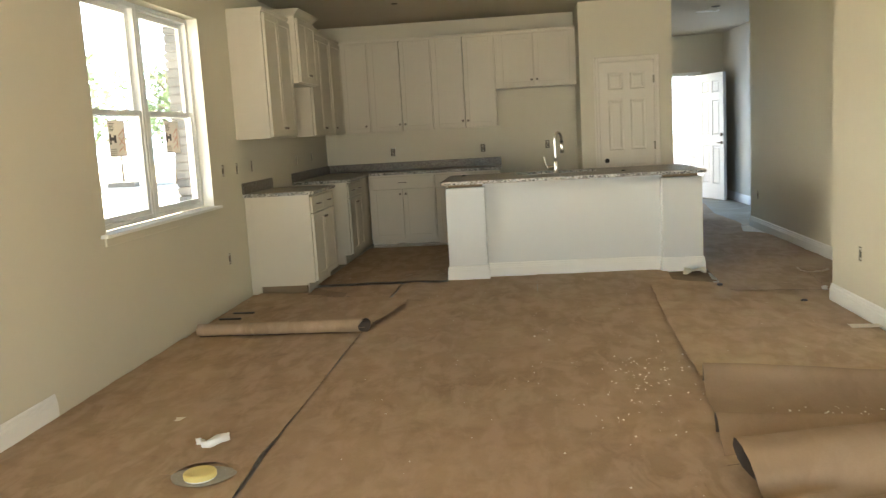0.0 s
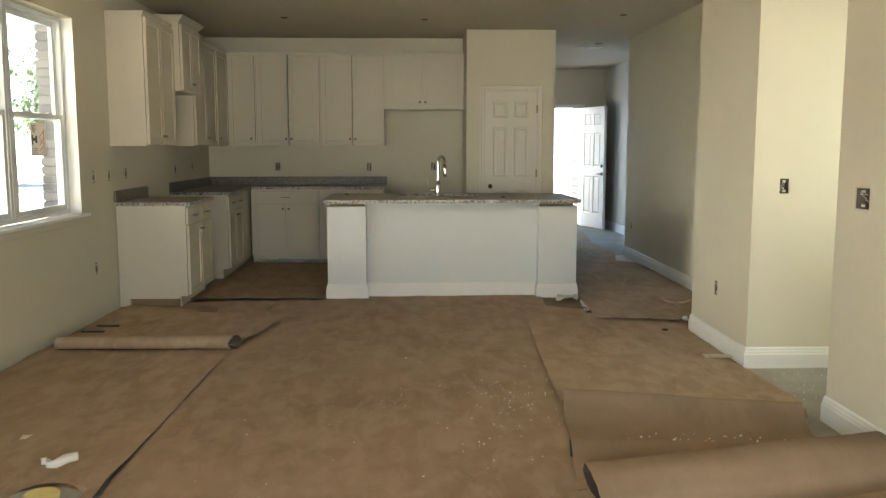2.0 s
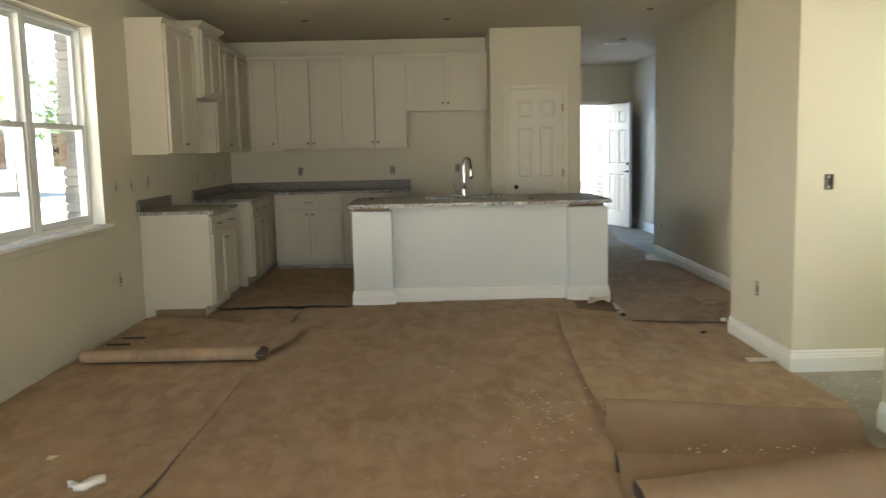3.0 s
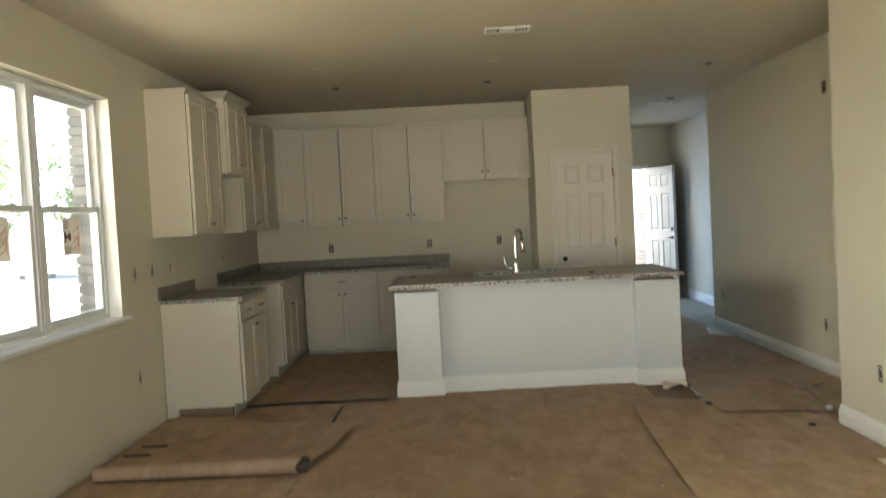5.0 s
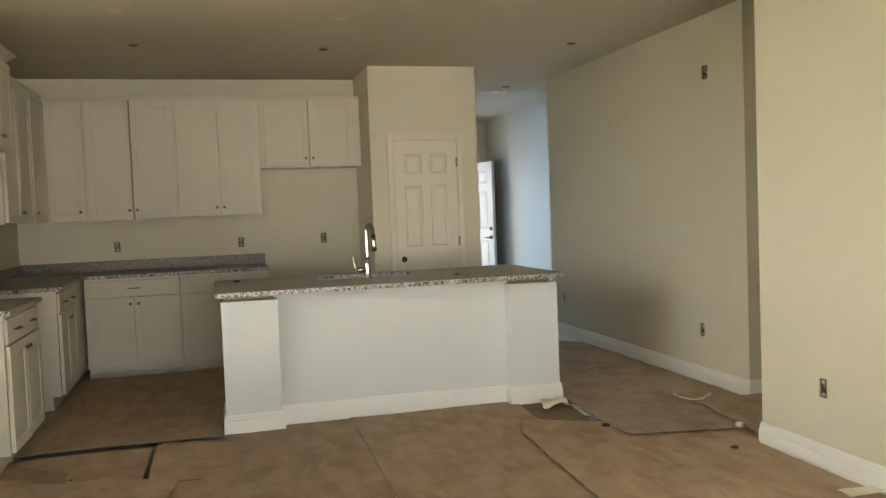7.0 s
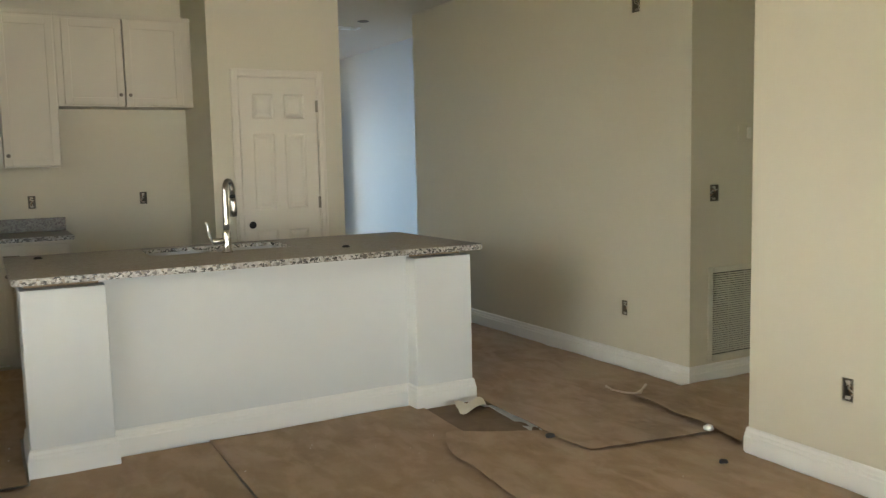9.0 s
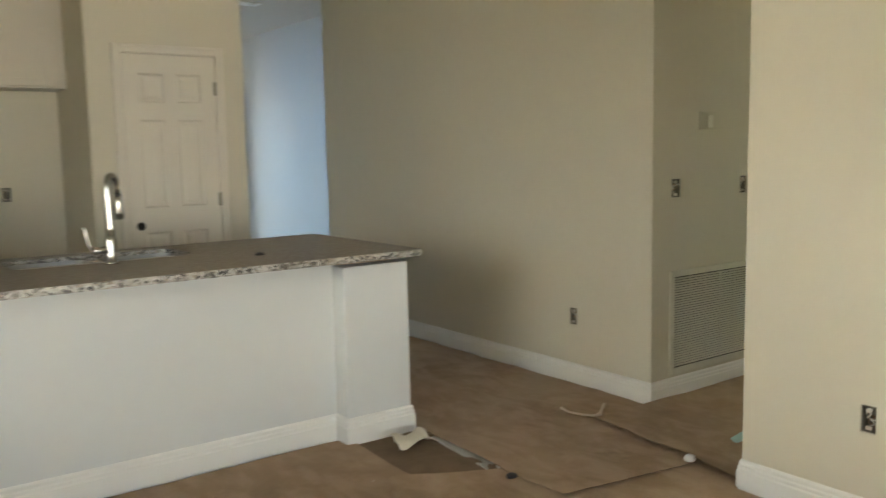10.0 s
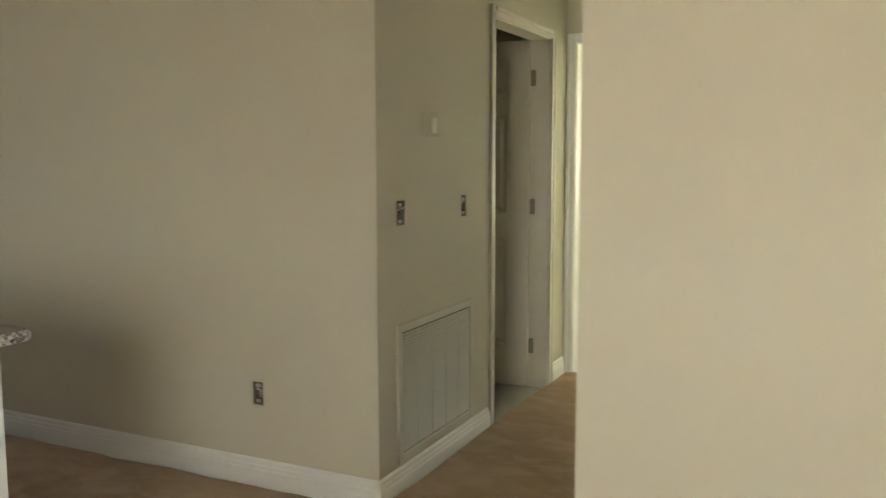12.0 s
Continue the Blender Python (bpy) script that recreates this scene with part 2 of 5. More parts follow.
M_ROOF = painted("asphalt_shingle", (0.13, 0.12, 0.11), 0.9)

# ---------------------------------------------------------------- helpers


def origin(ob):
    v = Vector((0, 0, 0))
    while ob is not None:
        v += ob.location
        ob = ob.parent
    return v


def thing(name, loc, label="", category="", group="", kind="", rz=0.0):
    ob = new(name)
    ob.empty_display_size = 0.1
    ob.location = loc
    ob.rotation_euler = (0, 0, radians(rz))
    return tagged(ob, label, category, group, kind)


def part(name, bm, material, parent=None, label="", smooth=False, kind="", category="", local=False, group=""):
    if parent is not None and not local:
        bmesh.ops.translate(bm, vec=-origin(parent), verts=bm.verts)
    me = bpy.data.meshes.new(name)
    if smooth:
        for f in bm.faces:
            f.smooth = True
    bm.to_mesh(me)
    bm.free()
    me.materials.append(material)
    ob = new(name, me)
    ob.parent = parent
    return tagged(ob, label, category, group, kind)


def solid(name, bm, material, label="", category="", group="", smooth=False, kind=""):
    """A thing of one mesh, with its origin at its base."""
    lo = [min(v.co[i] for v in bm.verts) for i in range(3)]
    hi = [max(v.co[i] for v in bm.verts) for i in range(3)]
    base = Vector(((lo[0] + hi[0]) / 2, (lo[1] + hi[1]) / 2, lo[2]))
    bmesh.ops.translate(bm, vec=-base, verts=bm.verts)
    ob = part(name, bm, material, None, label, smooth, kind, category, group=group)
    ob.location = base
    return ob


def box(bm, x0, x1, y0, y1, z0, z1, bev=0.0, seg=1):
    vs = [bm.verts.new((x, y, z)) for x in (x0, x1) for y in (y0, y1) for z in (z0, z1)]
    fs = [(0, 1, 3, 2), (4, 6, 7, 5), (0, 4, 5, 1), (2, 3, 7, 6), (0, 2, 6, 4), (1, 5, 7, 3)]
    faces = [bm.faces.new([vs[i] for i in f]) for f in fs]
    if bev > 0:
        edges = list({e for f in faces for e in f.edges})
        bmesh.ops.bevel(bm, geom=edges, offset=bev, segments=seg, affect="EDGES", profile=0.5)
    return bm


def boxes(*specs, bev=0.0):
    bm = bmesh.new()
    for s in specs:
        box(bm, *s, bev=bev)
    return bm


def tube(bm, pts, r, seg=10, closed_ends=True):
    """A tube along points; r is one radius or one for each point."""
    pts = [Vector(p) for p in pts]
    rs = r if isinstance(r, (list, tuple)) else [r] * len(pts)
    rings = []
    ref = Vector((0, 0, 1))
    for i, p in enumerate(pts):
        d = (pts[min(i + 1, len(pts) - 1)] - pts[max(i - 1, 0)]).normalized()
        if abs(d.dot(ref)) > 0.95:
            ref = Vector((1, 0, 0)) if abs(d.x) < 0.9 else Vector((0, 1, 0))
        u = d.cross(ref).normalized()
        w = d.cross(u).normalized()
        rings.append([bm.verts.new(p + (u * math.cos(a) + w * math.sin(a)) * rs[i])
                      for a in (2 * math.pi * k / seg for k in range(seg))])
    for a, b in zip(rings, rings[1:]):
        for k in range(seg):
            bm.faces.new((a[k], a[(k + 1) % seg], b[(k + 1) % seg], b[k]))
    if closed_ends:
        bm.faces.new(rings[0][::-1])
        bm.faces.new(rings[-1])
    return bm


def lathe(bm, cx, cy, prof, seg=16, axis="z"):
    """Turned shape: prof is rows of radius and height along the axis."""
    rings = []
    for r, h in prof:
        ring = []
        for k in range(seg):
            a = 2 * math.pi * k / seg
            p = (cx + r * math.cos(a), cy + r * math.sin(a), h)
            ring.append(bm.verts.new(p))
        rings.append(ring)
    for a, b in zip(rings, rings[1:]):
        for k in range(seg):
            bm.faces.new((a[k], a[(k + 1) % seg], b[(k + 1) % seg], b[k]))
    bm.faces.new(rings[0][::-1])
    bm.faces.new(rings[-1])
    return bm


def walls(name, axis, face, thick, u0, u1, z0, z1, holes=(), material=None, label="painted drywall wall", kind="structure"):
    """A wall on the plane axis = face, thick behind it, with holes (u0, u1, z0, z1) through it."""
    us = sorted({u0, u1, *[h[0] for h in holes], *[h[1] for h in holes]})
    zs = sorted({z0, z1, *[h[2] for h in holes], *[h[3] for h in holes]})
    bm = bmesh.new()
    cache = {}

    def vert(u, z, d):
        key = (round(u, 4), round(z, 4), d)
        if key not in cache:
            w = face + (thick if d else 0)
            cache[key] = bm.verts.new((w, u, z) if axis == "x" else (u, w, z))
        return cache[key]

    def is_open(i, j):
        if not (0 <= i < len(us) - 1 and 0 <= j < len(zs) - 1):
            return True
        cu, cz = (us[i] + us[i + 1]) / 2, (zs[j] + zs[j + 1]) / 2
        return any(h[0] < cu < h[1] and h[2] < cz < h[3] for h in holes)

    for i in range(len(us) - 1):
        for j in range(len(zs) - 1):
            if is_open(i, j):
                continue
            a, b, c, d = (us[i], zs[j]), (us[i + 1], zs[j]), (us[i + 1], zs[j + 1]), (us[i], zs[j + 1])
            bm.faces.new([vert(*p, 0) for p in (a, b, c, d)])
            bm.faces.new([vert(*p, 1) for p in (d, c, b, a)])
            for di, dj, p, q in ((0, -1, a, b), (1, 0, b, c), (0, 1, c, d), (-1, 0, d, a)):
                if is_open(i + di, j + dj):
                    bm.faces.new((vert(*q, 0), vert(*p, 0), vert(*p, 1), vert(*q, 1)))
    bmesh.ops.recalc_face_normals(bm, faces=bm.faces)
    return solid(name, bm, material or M_WALL, label, "", kind=kind)


BB_PROF = ((0.0, 0.016), (0.088, 0.016), (0.094, 0.0125), (0.106, 0.0125), (0.112, 0.009), (0.126, 0.009), (0.134, 0.003))


def baseboard(pts, name="baseboard"):
    """A moulded baseboard along floor points; the room lies to the left of the way."""
    bm = bmesh.new()
    pts = [Vector((x, y, 0)) for x, y in pts]
    n = len(pts)
    nor = []
    for i in range(n):
        dirs = []
        if i > 0:
            dirs.append((pts[i] - pts[i - 1]).normalized())
        if i < n - 1:
            dirs.append((pts[i + 1] - pts[i]).normalized())
        ns = [Vector((-d.y, d.x, 0)) for d in dirs]
        m = sum(ns, Vector((0, 0, 0))).normalized()
        nor.append(m / max(0.3, m.dot(ns[0])))
    rows = []
    for p, m in zip(pts, nor):
        rows.append([bm.verts.new(p)] + [bm.verts.new(p + m * d + Vector((0, 0, z))) for z, d in BB_PROF] + [bm.verts.new(p + Vector((0, 0, BB_PROF[-1][0])))])
    for a, b in zip(rows, rows[1:]):
        for k in range(len(a) - 1):
            bm.faces.new((a[k], b[k], b[k + 1], a[k + 1]))
    bm.faces.new(rows[0])
    bm.faces.new(rows[-1][::-1])
    bmesh.ops.recalc_face_normals(bm, faces=bm.faces)
    return solid(name, bm, M_TRIM, "white moulded baseboard along the painted wall", kind="structure")


# ---------------------------------------------------------------- large structure
CEIL = 2.715
T = 0.12

WIN = (-2.87, -1.075, 0.86, 2.345)  # y0 y1 z0 z1 of the left window
OUT_W, OUT_H = 0.055, 0.098


def outlet_hole(u, z, w=OUT_W, h=OUT_H):
    return (u - w / 2, u + w / 2, z - h / 2, z + h / 2)


left_outlets = [(-0.80, 1.148), (-0.455, 1.15), (-0.04, 1.153), (1.52, 1.15), (2.21, 1.155), (-0.83, 0.413)]
back_outlets = [(0.85, 1.140), (1.99, 1.135), (2.795, 1.138)]
right_outlets = [(2.68, 0.408), (0.085, 0.408)]
walls("wall_left", "x", 0.0, -0.16, -9.7, 3.01, 0, CEIL, [WIN] + [outlet_hole(*o) for o in left_outlets])
walls("wall_kitchen_back", "y", 3.01, T, -0.16, 3.16, 0, CEIL, [outlet_hole(*o) for o in back_outlets])
walls("wall_pantry_side", "x", 3.16, T, 2.197 + T, 3.01, 0, CEIL)
PD = (3.372, 3.985)  # pantry door clear opening
walls("wall_pantry_front", "y", 2.197, T, 3.16, 4.185, 0, CEIL, [(PD[0] - 0.02, PD[1] + 0.02, -1, 2.05)])
# its opening is added, out of view, to let the hall fill through
walls("wall_hall_left", "x", 4.185, -T, 2.197 + T, 7.07, 0, CEIL, [(4.1, 5.6, -1, 2.1)])
FD = (4.55, 5.47)  # front door opening
END = 7.07
walls("wall_front", "y", END, 0.16, 4.065, 6.05, 0, CEIL, [(FD[0], FD[1], -1, 2.07)])
walls("wall_hall_far_right", "x", 5.87, T, 2.99 - T, END, 0, CEIL, [outlet_hole(4.75, 0.41)])
walls("wall_hall_step", "y", 2.99, -T, 5.235 + T, 5.87, 0, CEIL)
walls("wall_right", "x", 5.235, T, -0.487, 2.99, 0, CEIL,
      [outlet_hole(*o) for o in right_outlets] + [outlet_hole(-0.02, 2.303, 0.075, 0.10)])
DR = (6.365, 7.205)  # passage door opening
walls("wall_passage", "y", -0.487, T, 5.235 + T, 7.60, 0, CEIL,
      [(DR[0] - 0.02, DR[1] + 0.02, -1, 2.05), outlet_hole(5.425, 1.152, 0.075, 0.10), outlet_hole(6.015, 1.15)])
walls("wall_passage_end", "x", 7.50, T, -1.44, -0.487, 0, CEIL, [(-1.32, -0.532, -1, 2.06)])
walls("wall_block_left", "x", 4.65, T, -2.50, -1.438, 0, CEIL, [outlet_hole(-1.93, 0.418)])
walls("wall_block_north", "y", -1.438, -T, 4.65 + T, 7.60, 0, CEIL)
walls("wall_block_south", "y", -2.50, T, 4.65 + T, 7.60, 0, CEIL, [outlet_hole(4.845, 1.148, 0.058, 0.095)])
walls("wall_corridor_end", "x", 7.60, T, -3.665, -2.38, 0, CEIL)
walls("wall_near_right", "x", 4.65, T, -9.7, -3.545, 0, CEIL, [outlet_hole(-3.78, 1.15, 0.125, 0.10)])
# opening added, out of view, for the corridor's fill lamp
walls("wall_corridor_south", "y", -3.545, -T, 4.65 + T, 7.60, 0, CEIL, [(5.5, 6.5, 0.9, 2.1)])
REAR = (1.2, 4.2, 0.05, 2.15)
walls("wall_rear", "y", -9.7, -0.16, -0.16, 4.77, 0, CEIL, [REAR])
# rooms that close the place behind the doors
# two unseen walls added to block outdoor light round the hall fill
walls("hall_fill_baffle_front", "y", END, 0.16, 1.2, 4.065, 0, CEIL)
walls("hall_fill_baffle_side", "x", 1.2, -T, 3.13, END + 0.16, 0, CEIL)
walls("wall_bedroom_far", "x", 10.9, T, -3.0, 1.5, 0, CEIL, [(-2.6, -1.2, 0.8, 2.2)])
walls("wall_bedroom_north", "y", 1.5, T, 7.72, 10.9, 0, CEIL, [(8.85, 10.35, 0.8, 2.2)])
walls("wall_bedroom_south", "y", -3.0, -T, 7.72, 10.9, 0, CEIL)
walls("wall_bedroom_near", "x", 7.72, -T, -0.487 + T, 1.5, 0, CEIL)
walls("wall_dark_room_back", "y", 1.5, T, 5.355, 7.6, 0, CEIL)
walls("wall_pantry_back", "y", 3.01, T, 3.28, 4.065, 0, CEIL)

bm = boxes((-0.16, 11.02, -9.86, 7.23, -0.2, 0.0))
solid("floor", bm, M_CONC, "dusty grey concrete slab floor", kind="structure")
bm = boxes((-0.5, 11.3, -10.2, 7.35, CEIL, CEIL + 0.12))
solid("ceiling", bm, M_CEIL, "flat painted drywall ceiling", kind="structure")
bm = boxes((-1.05, 11.6, -10.5, 7.9, CEIL + 0.13, CEIL + 0.30))
solid("roof", bm, M_ROOF, "dark roof slab over the house", kind="structure")

# baseboards
baseboard([(4.185, 2.197), (4.045, 2.197)])
baseboard([(3.31, 2.197), (3.16, 2.197)])
baseboard([(6.30, -0.487), (5.235, -0.487), (5.235, 2.99), (5.87, 2.99), (5.87, END), (5.53, END)])
baseboard([(7.50, -0.487), (7.275, -0.487)])
baseboard([(7.6, -2.50), (4.65, -2.50), (4.65, -1.438), (7.60, -1.438)])
baseboard([(7.6, -3.545), (4.65, -3.545), (4.65, -9.7)][::-1])
baseboard([(0.0, -3.60), (0.0, -9.7)])

# ---------------------------------------------------------------- paper on the floor


def surf(bm, fn, nu, nv):
    g = [[bm.verts.new(fn(i / nu, j / nv)) for i in range(nu + 1)] for j in range(nv + 1)]
    for j in range(nv):
        for i in range(nu):
            bm.faces.new((g[j][i], g[j][i + 1], g[j + 1][i + 1], g[j + 1][i]))
    for e in bm.edges:
        e.smooth = not e.is_boundary
    return bm


def lerp_rows(rows, v):
    """rows of (y, xl, xr), looked up at v between 0 and 1 along them."""
    y0, y1 = rows[0][0], rows[-1][0]
    y = y0 + (y1 - y0) * v
    for a, b in zip(rows, rows[1:]):
        if min(a[0], b[0]) - 1e-6 <= y <= max(a[0], b[0]) + 1e-6:
            f = (y - a[0]) / (b[0] - a[0])
            return y, a[1] + (b[1] - a[1]) * f, a[2] + (b[2] - a[2]) * f
    return rows[-1]


def paper_sheet(rows, z, label, wave=0.006, edge=0.0, ends=(0.0, 0.0), seed=0, nu=24, nv=60, mat=None, lift=None, skew=0.0):
    def fn(u, v):
        y, xl, xr = lerp_rows(rows, v)
        jag = 0.006 * noise.noise(Vector((seed * 3.1, y * 4, 0.5))) + 0.003 * noise.noise(Vector((seed * 1.7, y * 22, 0.5)))
        x = (xl + jag) + (xr - xl) * u
        w = wave * (0.6 + noise.noise(Vector((x * 1.3, y * 3.2, 4)))) + wave * 0.5 * noise.noise(Vector((x * 5, y * 9, 2)))
        e = edge * (math.exp(-u * 14) + math.exp(-(1 - u) * 14)) * (0.5 + noise.noise(Vector((y * 2.0, seed, 3))))
        e += ends[0] * math.exp(-v * nv * 0.5) + ends[1] * math.exp(-(1 - v) * nv * 0.5)
        zz = z + max(0, w) + max(0, e) + (lift(x, y) if lift else 0)
        return (x, y + skew * u * (1 - v), zz)

    bm = surf(bmesh.new(), fn, nu, nv)
    ob = solid("floor_paper", bm, mat or M_PAPER, label, "floor paper", group="brown paper sheets on the floor", smooth=True)
    m = ob.modifiers.new("thickness", "SOLIDIFY")
    m.thickness, m.offset, m.material_offset, m.material_offset_rim = 0.0015, -1, 1, 1
    ob.data.materials.append(M_PAPER_BACK)
    return ob


def edge_lift(at, high, wide, seed):
    """An edge at x=at (or a function of y) springing up gently and unevenly."""
    def f(x, y):
        e = at(y) if callable(at) else at
        k = max(0.0, 0.55 + 1.1 * noise.noise(Vector((seed, y * 1.4, 0))) + 0.35 * noise.noise(Vector((seed, y * 6, 3))))
        return high * k * math.exp(-abs(x - e) / wide)
    return f


# left strip, up to where it is rolled back
def _l1(x, y):
    """The strip's free edge, sprung up here and lying flat there."""
    k = max(0.35, 0.55 + 1.3 * noise.noise(Vector((1, y * 1.1, 0))) + 0.7 * noise.noise(Vector((1, y * 4.5, 3))) + 0.35 * noise.noise(Vector((1, y * 13, 5))))
    flat = 1 - math.exp(-((y + 4.43) / 0.16) ** 4) if x < 1.24 else 1
    return 0.014 * k * flat * math.exp(-abs(x - 1.30) / 0.16)



paper_sheet([(-9.6, 0.022, 1.301), (-4.6, 0.022, 1.303), (-3.5, 0.014, 1.302), (-1.95, 0.014, 1.31)], 0.012,
            "brown builder's paper taped flat over the slab beside the window wall", 0.006, 0.0, seed=1, nv=110, nu=40,
            lift=lambda x, y: _l1(x, y) + math.exp(-abs(1.30 - x) / 0.10) * (0.004 * math.exp(-((y + 4.25) / 0.25) ** 2) + 0.003 * math.exp(-((y + 2.70) / 0.22) ** 2)))
paper_sheet([(-1.94, 0.10, 1.33), (-1.626, 0.10, 1.42), (-0.985, 0.12, 1.505), (-0.80, 0.14, 1.10)], 0.033, "brown paper behind the roll, its corner lying over the next sheet", 0.006, 0.004, (0, 0.006), seed=2, nv=24,
            lift=lambda x, y: 0.010 * math.exp(-abs(x - 1.40) / 0.15))
paper_sheet([(-0.80, 0.10, 1.10), (-0.60, 0.10, 0.60), (-0.42, 0.10, 0.20)], 0.033, "ragged end of the brown paper behind the roll", 0.004, 0.0, (0, 0), seed=21, nu=12, nv=14)
paper_sheet([(-1.95, 0.014, 1.30), (-0.80, 0.014, 1.30), (-0.16, 0.014, 1.34)], 0.002, "rumpled brown paper pushed up against the base cabinet", 0.010, 0.0, (0, 0.008), seed=3, nv=20)
paper_sheet([(-0.95, 0.72, 1.318), (-0.16, 0.60, 1.328)], 0.014, "small brown paper piece before the kitchen gap", 0.005, 0.004, seed=31, nv=14)
paper_sheet([(-0.77, 0.90, 0.93), (-0.60, 0.56, 0.925), (-0.29, 0.575, 0.60)], 0.028, "torn brown paper flap folded over", 0.003, 0.0, (0.004, 0), seed=32, nu=10, nv=12, mat=M_PAPER2,
            lift=lambda x, y: 0.020 * math.exp(-math.hypot(x - 0.92, y + 0.66) / 0.10))
paper_sheet([(-9.6, 1.302, 2.55), (-4.9, 1.303, 2.55), (-4.5, 1.312, 2.55), (-4.1, 1.302, 2.55), (-3.2, 1.300, 2.55), (-2.7, 1.311, 2.55), (-2.3, 1.302, 2.55), (-1.0, 1.314, 2.55), (-0.86, 1.350, 2.55), (-0.155, 1.352, 2.56), (-0.115, 1.41, 2.57), (-0.105, 1.75, 2.57), (0.09, 1.75, 2.57)], 0.004,
            "wide brown paper sheet with a scuffed, dusty face", 0.006, 0.0, seed=4, nv=120,
            lift=lambda x, y: 0.009 * math.exp(-abs(x - 1.30) / 0.25))
paper_sheet([(-0.9, 1.352, 1.70), (-0.155, 1.352, 1.72), (-0.12, 1.40, 1.72)], 0.020, "brown paper corner lapping the small piece", 0.004, 0.0, (0.0, 0.004), seed=41, nv=14, nu=10,
            lift=lambda x, y: -0.015 * min(1, max(0, (x - 1.4) / 0.3)))
_l5 = edge_lift(2.54, 0.004, 0.16, 5)
paper_sheet([(-9.6, 2.53, 3.35), (-3.3, 2.52, 3.38), (-1.77, 2.527, 3.47), (-0.90, 2.55, 3.76), (-0.45, 2.56, 3.70), (0.09, 2.56, 3.73)], 0.009,
            "brown paper sheet lapping the next one before the island", 0.006, 0.0, seed=5, nv=110, lift=_l5)
_l6 = edge_lift(lambda y: 3.36 + 0.06 * (y + 3.28), 0.024, 0.22, 6)
paper_sheet([(-3.28, 3.345, 4.66), (-2.6, 3.37, 4.62), (-1.912, 3.403, 4.62), (-1.42, 3.432, 4.62), (-1.38, 3.434, 4.86), (-1.02, 3.455, 4.88), (-0.92, 3.462, 4.84), (-0.80, 3.465, 4.30), (-0.70, 3.490, 4.06), (-0.62, 3.525, 3.88), (-0.54, 3.56, 3.72), (-0.50, 3.585, 3.63)], 0.016,
            "brown paper sheet with pale plaster dust across it", 0.006, 0.0, (0.0, 0.016), seed=6, nv=80, mat=M_PAPER3, lift=_l6)
# sheet added over the pale slab so that it looks dark and dirty
paper_sheet([(-0.95, 3.70, 4.08), (0.0, 3.70, 4.10)], 0.003, "added dark sheet standing in for dirty slab at the island foot", 0.003, 0.0, seed=61, nu=10, nv=14, mat=M_SLAB_SHEET)
# hall sheet, its torn front edge lifted
paper_sheet([(-1.08, 4.020, 4.70), (-0.82, 4.022, 4.80), (-0.52, 4.04, 4.88), (-0.46, 4.043, 5.20), (-0.009, 4.072, 5.205), (1.2, 4.14, 5.205), (2.2, 4.19, 5.19), (2.4, 4.20, 4.98), (3.2, 4.25, 5.16), (4.4, 4.25, 5.10), (5.9, 4.25, 5.28)], 0.019,
            "brown paper down the hall with a torn, lifted front edge", 0.007, 0.0, (0.0, 0), seed=7, skew=-0.10, nv=150,
            lift=lambda x, y: 0.013 * math.exp(-abs(y + 1.12) / 0.16) + 0.004 * math.exp(-abs(x - 4.03) / 0.12))
paper_sheet([(-1.425, 4.665, 7.5), (-0.95, 4.735, 7.5), (-0.51, 4.785, 7.5)], 0.034,
            "crumpled brown paper on the passage floor", 0.012, 0.0, seed=9, nv=24, nu=160,
            lift=lambda x, y: 0.014 * math.exp(-abs(x - 4.73) / 0.06) * (0.7 + 0.5 * noise.noise(Vector((y * 5, 0, 0)))))
# kitchen sheet
paper_sheet([(-0.125, 0.54, 1.735), (0.6, 0.56, 1.735), (2.30, 0.60, 3.1), ], 0.018, "brown paper across the kitchen floor with a raised cut edge",
            0.008, 0.003, (0.0, 0.004), seed=10, nv=50, lift=lambda x, y: 0.012 * math.exp(-abs(y + 0.125) / 0.30))


def path_profile(pts, s):
    """A smooth point on a y-z profile at s between 0 and 1."""
    n = len(pts) - 1
    f = s * n
    i = min(int(f), n - 1)
    t = f - i
    p0, p1, p2, p3 = pts[max(i - 1, 0)], pts[i], pts[i + 1], pts[min(i + 2, n)]
    return tuple(0.5 * (2 * b + (c - a) * t + (2 * a - 5 * b + 4 * c - d) * t * t + (3 * b - a - 3 * c + d) * t ** 3)
                 for a, b, c, d in zip(p0, p1, p2, p3))


def face_paper_outward(ob):
    """The mesh's own side is the shade-dark back; its thickness carries the brown face."""
    front = ob.data.materials[0]
    ob.data.materials.append(front)
    ob.data.materials[0] = front
    ob.data.materials[1] = M_PAPER_BACK
    for p in ob.data.polygons:
        p.material_index = 1


def folded_sheet(left, right, label, seed, nu=40, nv=120, mat=None):
    """Paper in folds: profiles of (x, y, z) down its left and its right edge."""
    def fn(u, v):
        a, b = path_profile(left, v), path_profile(right, v)
        p = [a[k] + (b[k] - a[k]) * u for k in range(3)]
        w = 0.006 * noise.noise(Vector((u * 4 + seed, v * 7, seed)))
        return (p[0] + 0.004 * noise.noise(Vector((v * 20, seed, 1))), p[1] + w, max(0.006, p[2] + w))

    bm = surf(bmesh.new(), fn, nu, nv)
    ob = solid("floor_paper", bm, mat or M_PAPER, label, "floor paper", group="brown paper sheets on the floor", smooth=True)
    m = ob.modifiers.new("thickness", "SOLIDIFY")
    m.thickness, m.offset, m.material_offset = 0.0015, 0, -1
    face_paper_outward(ob)
    return ob


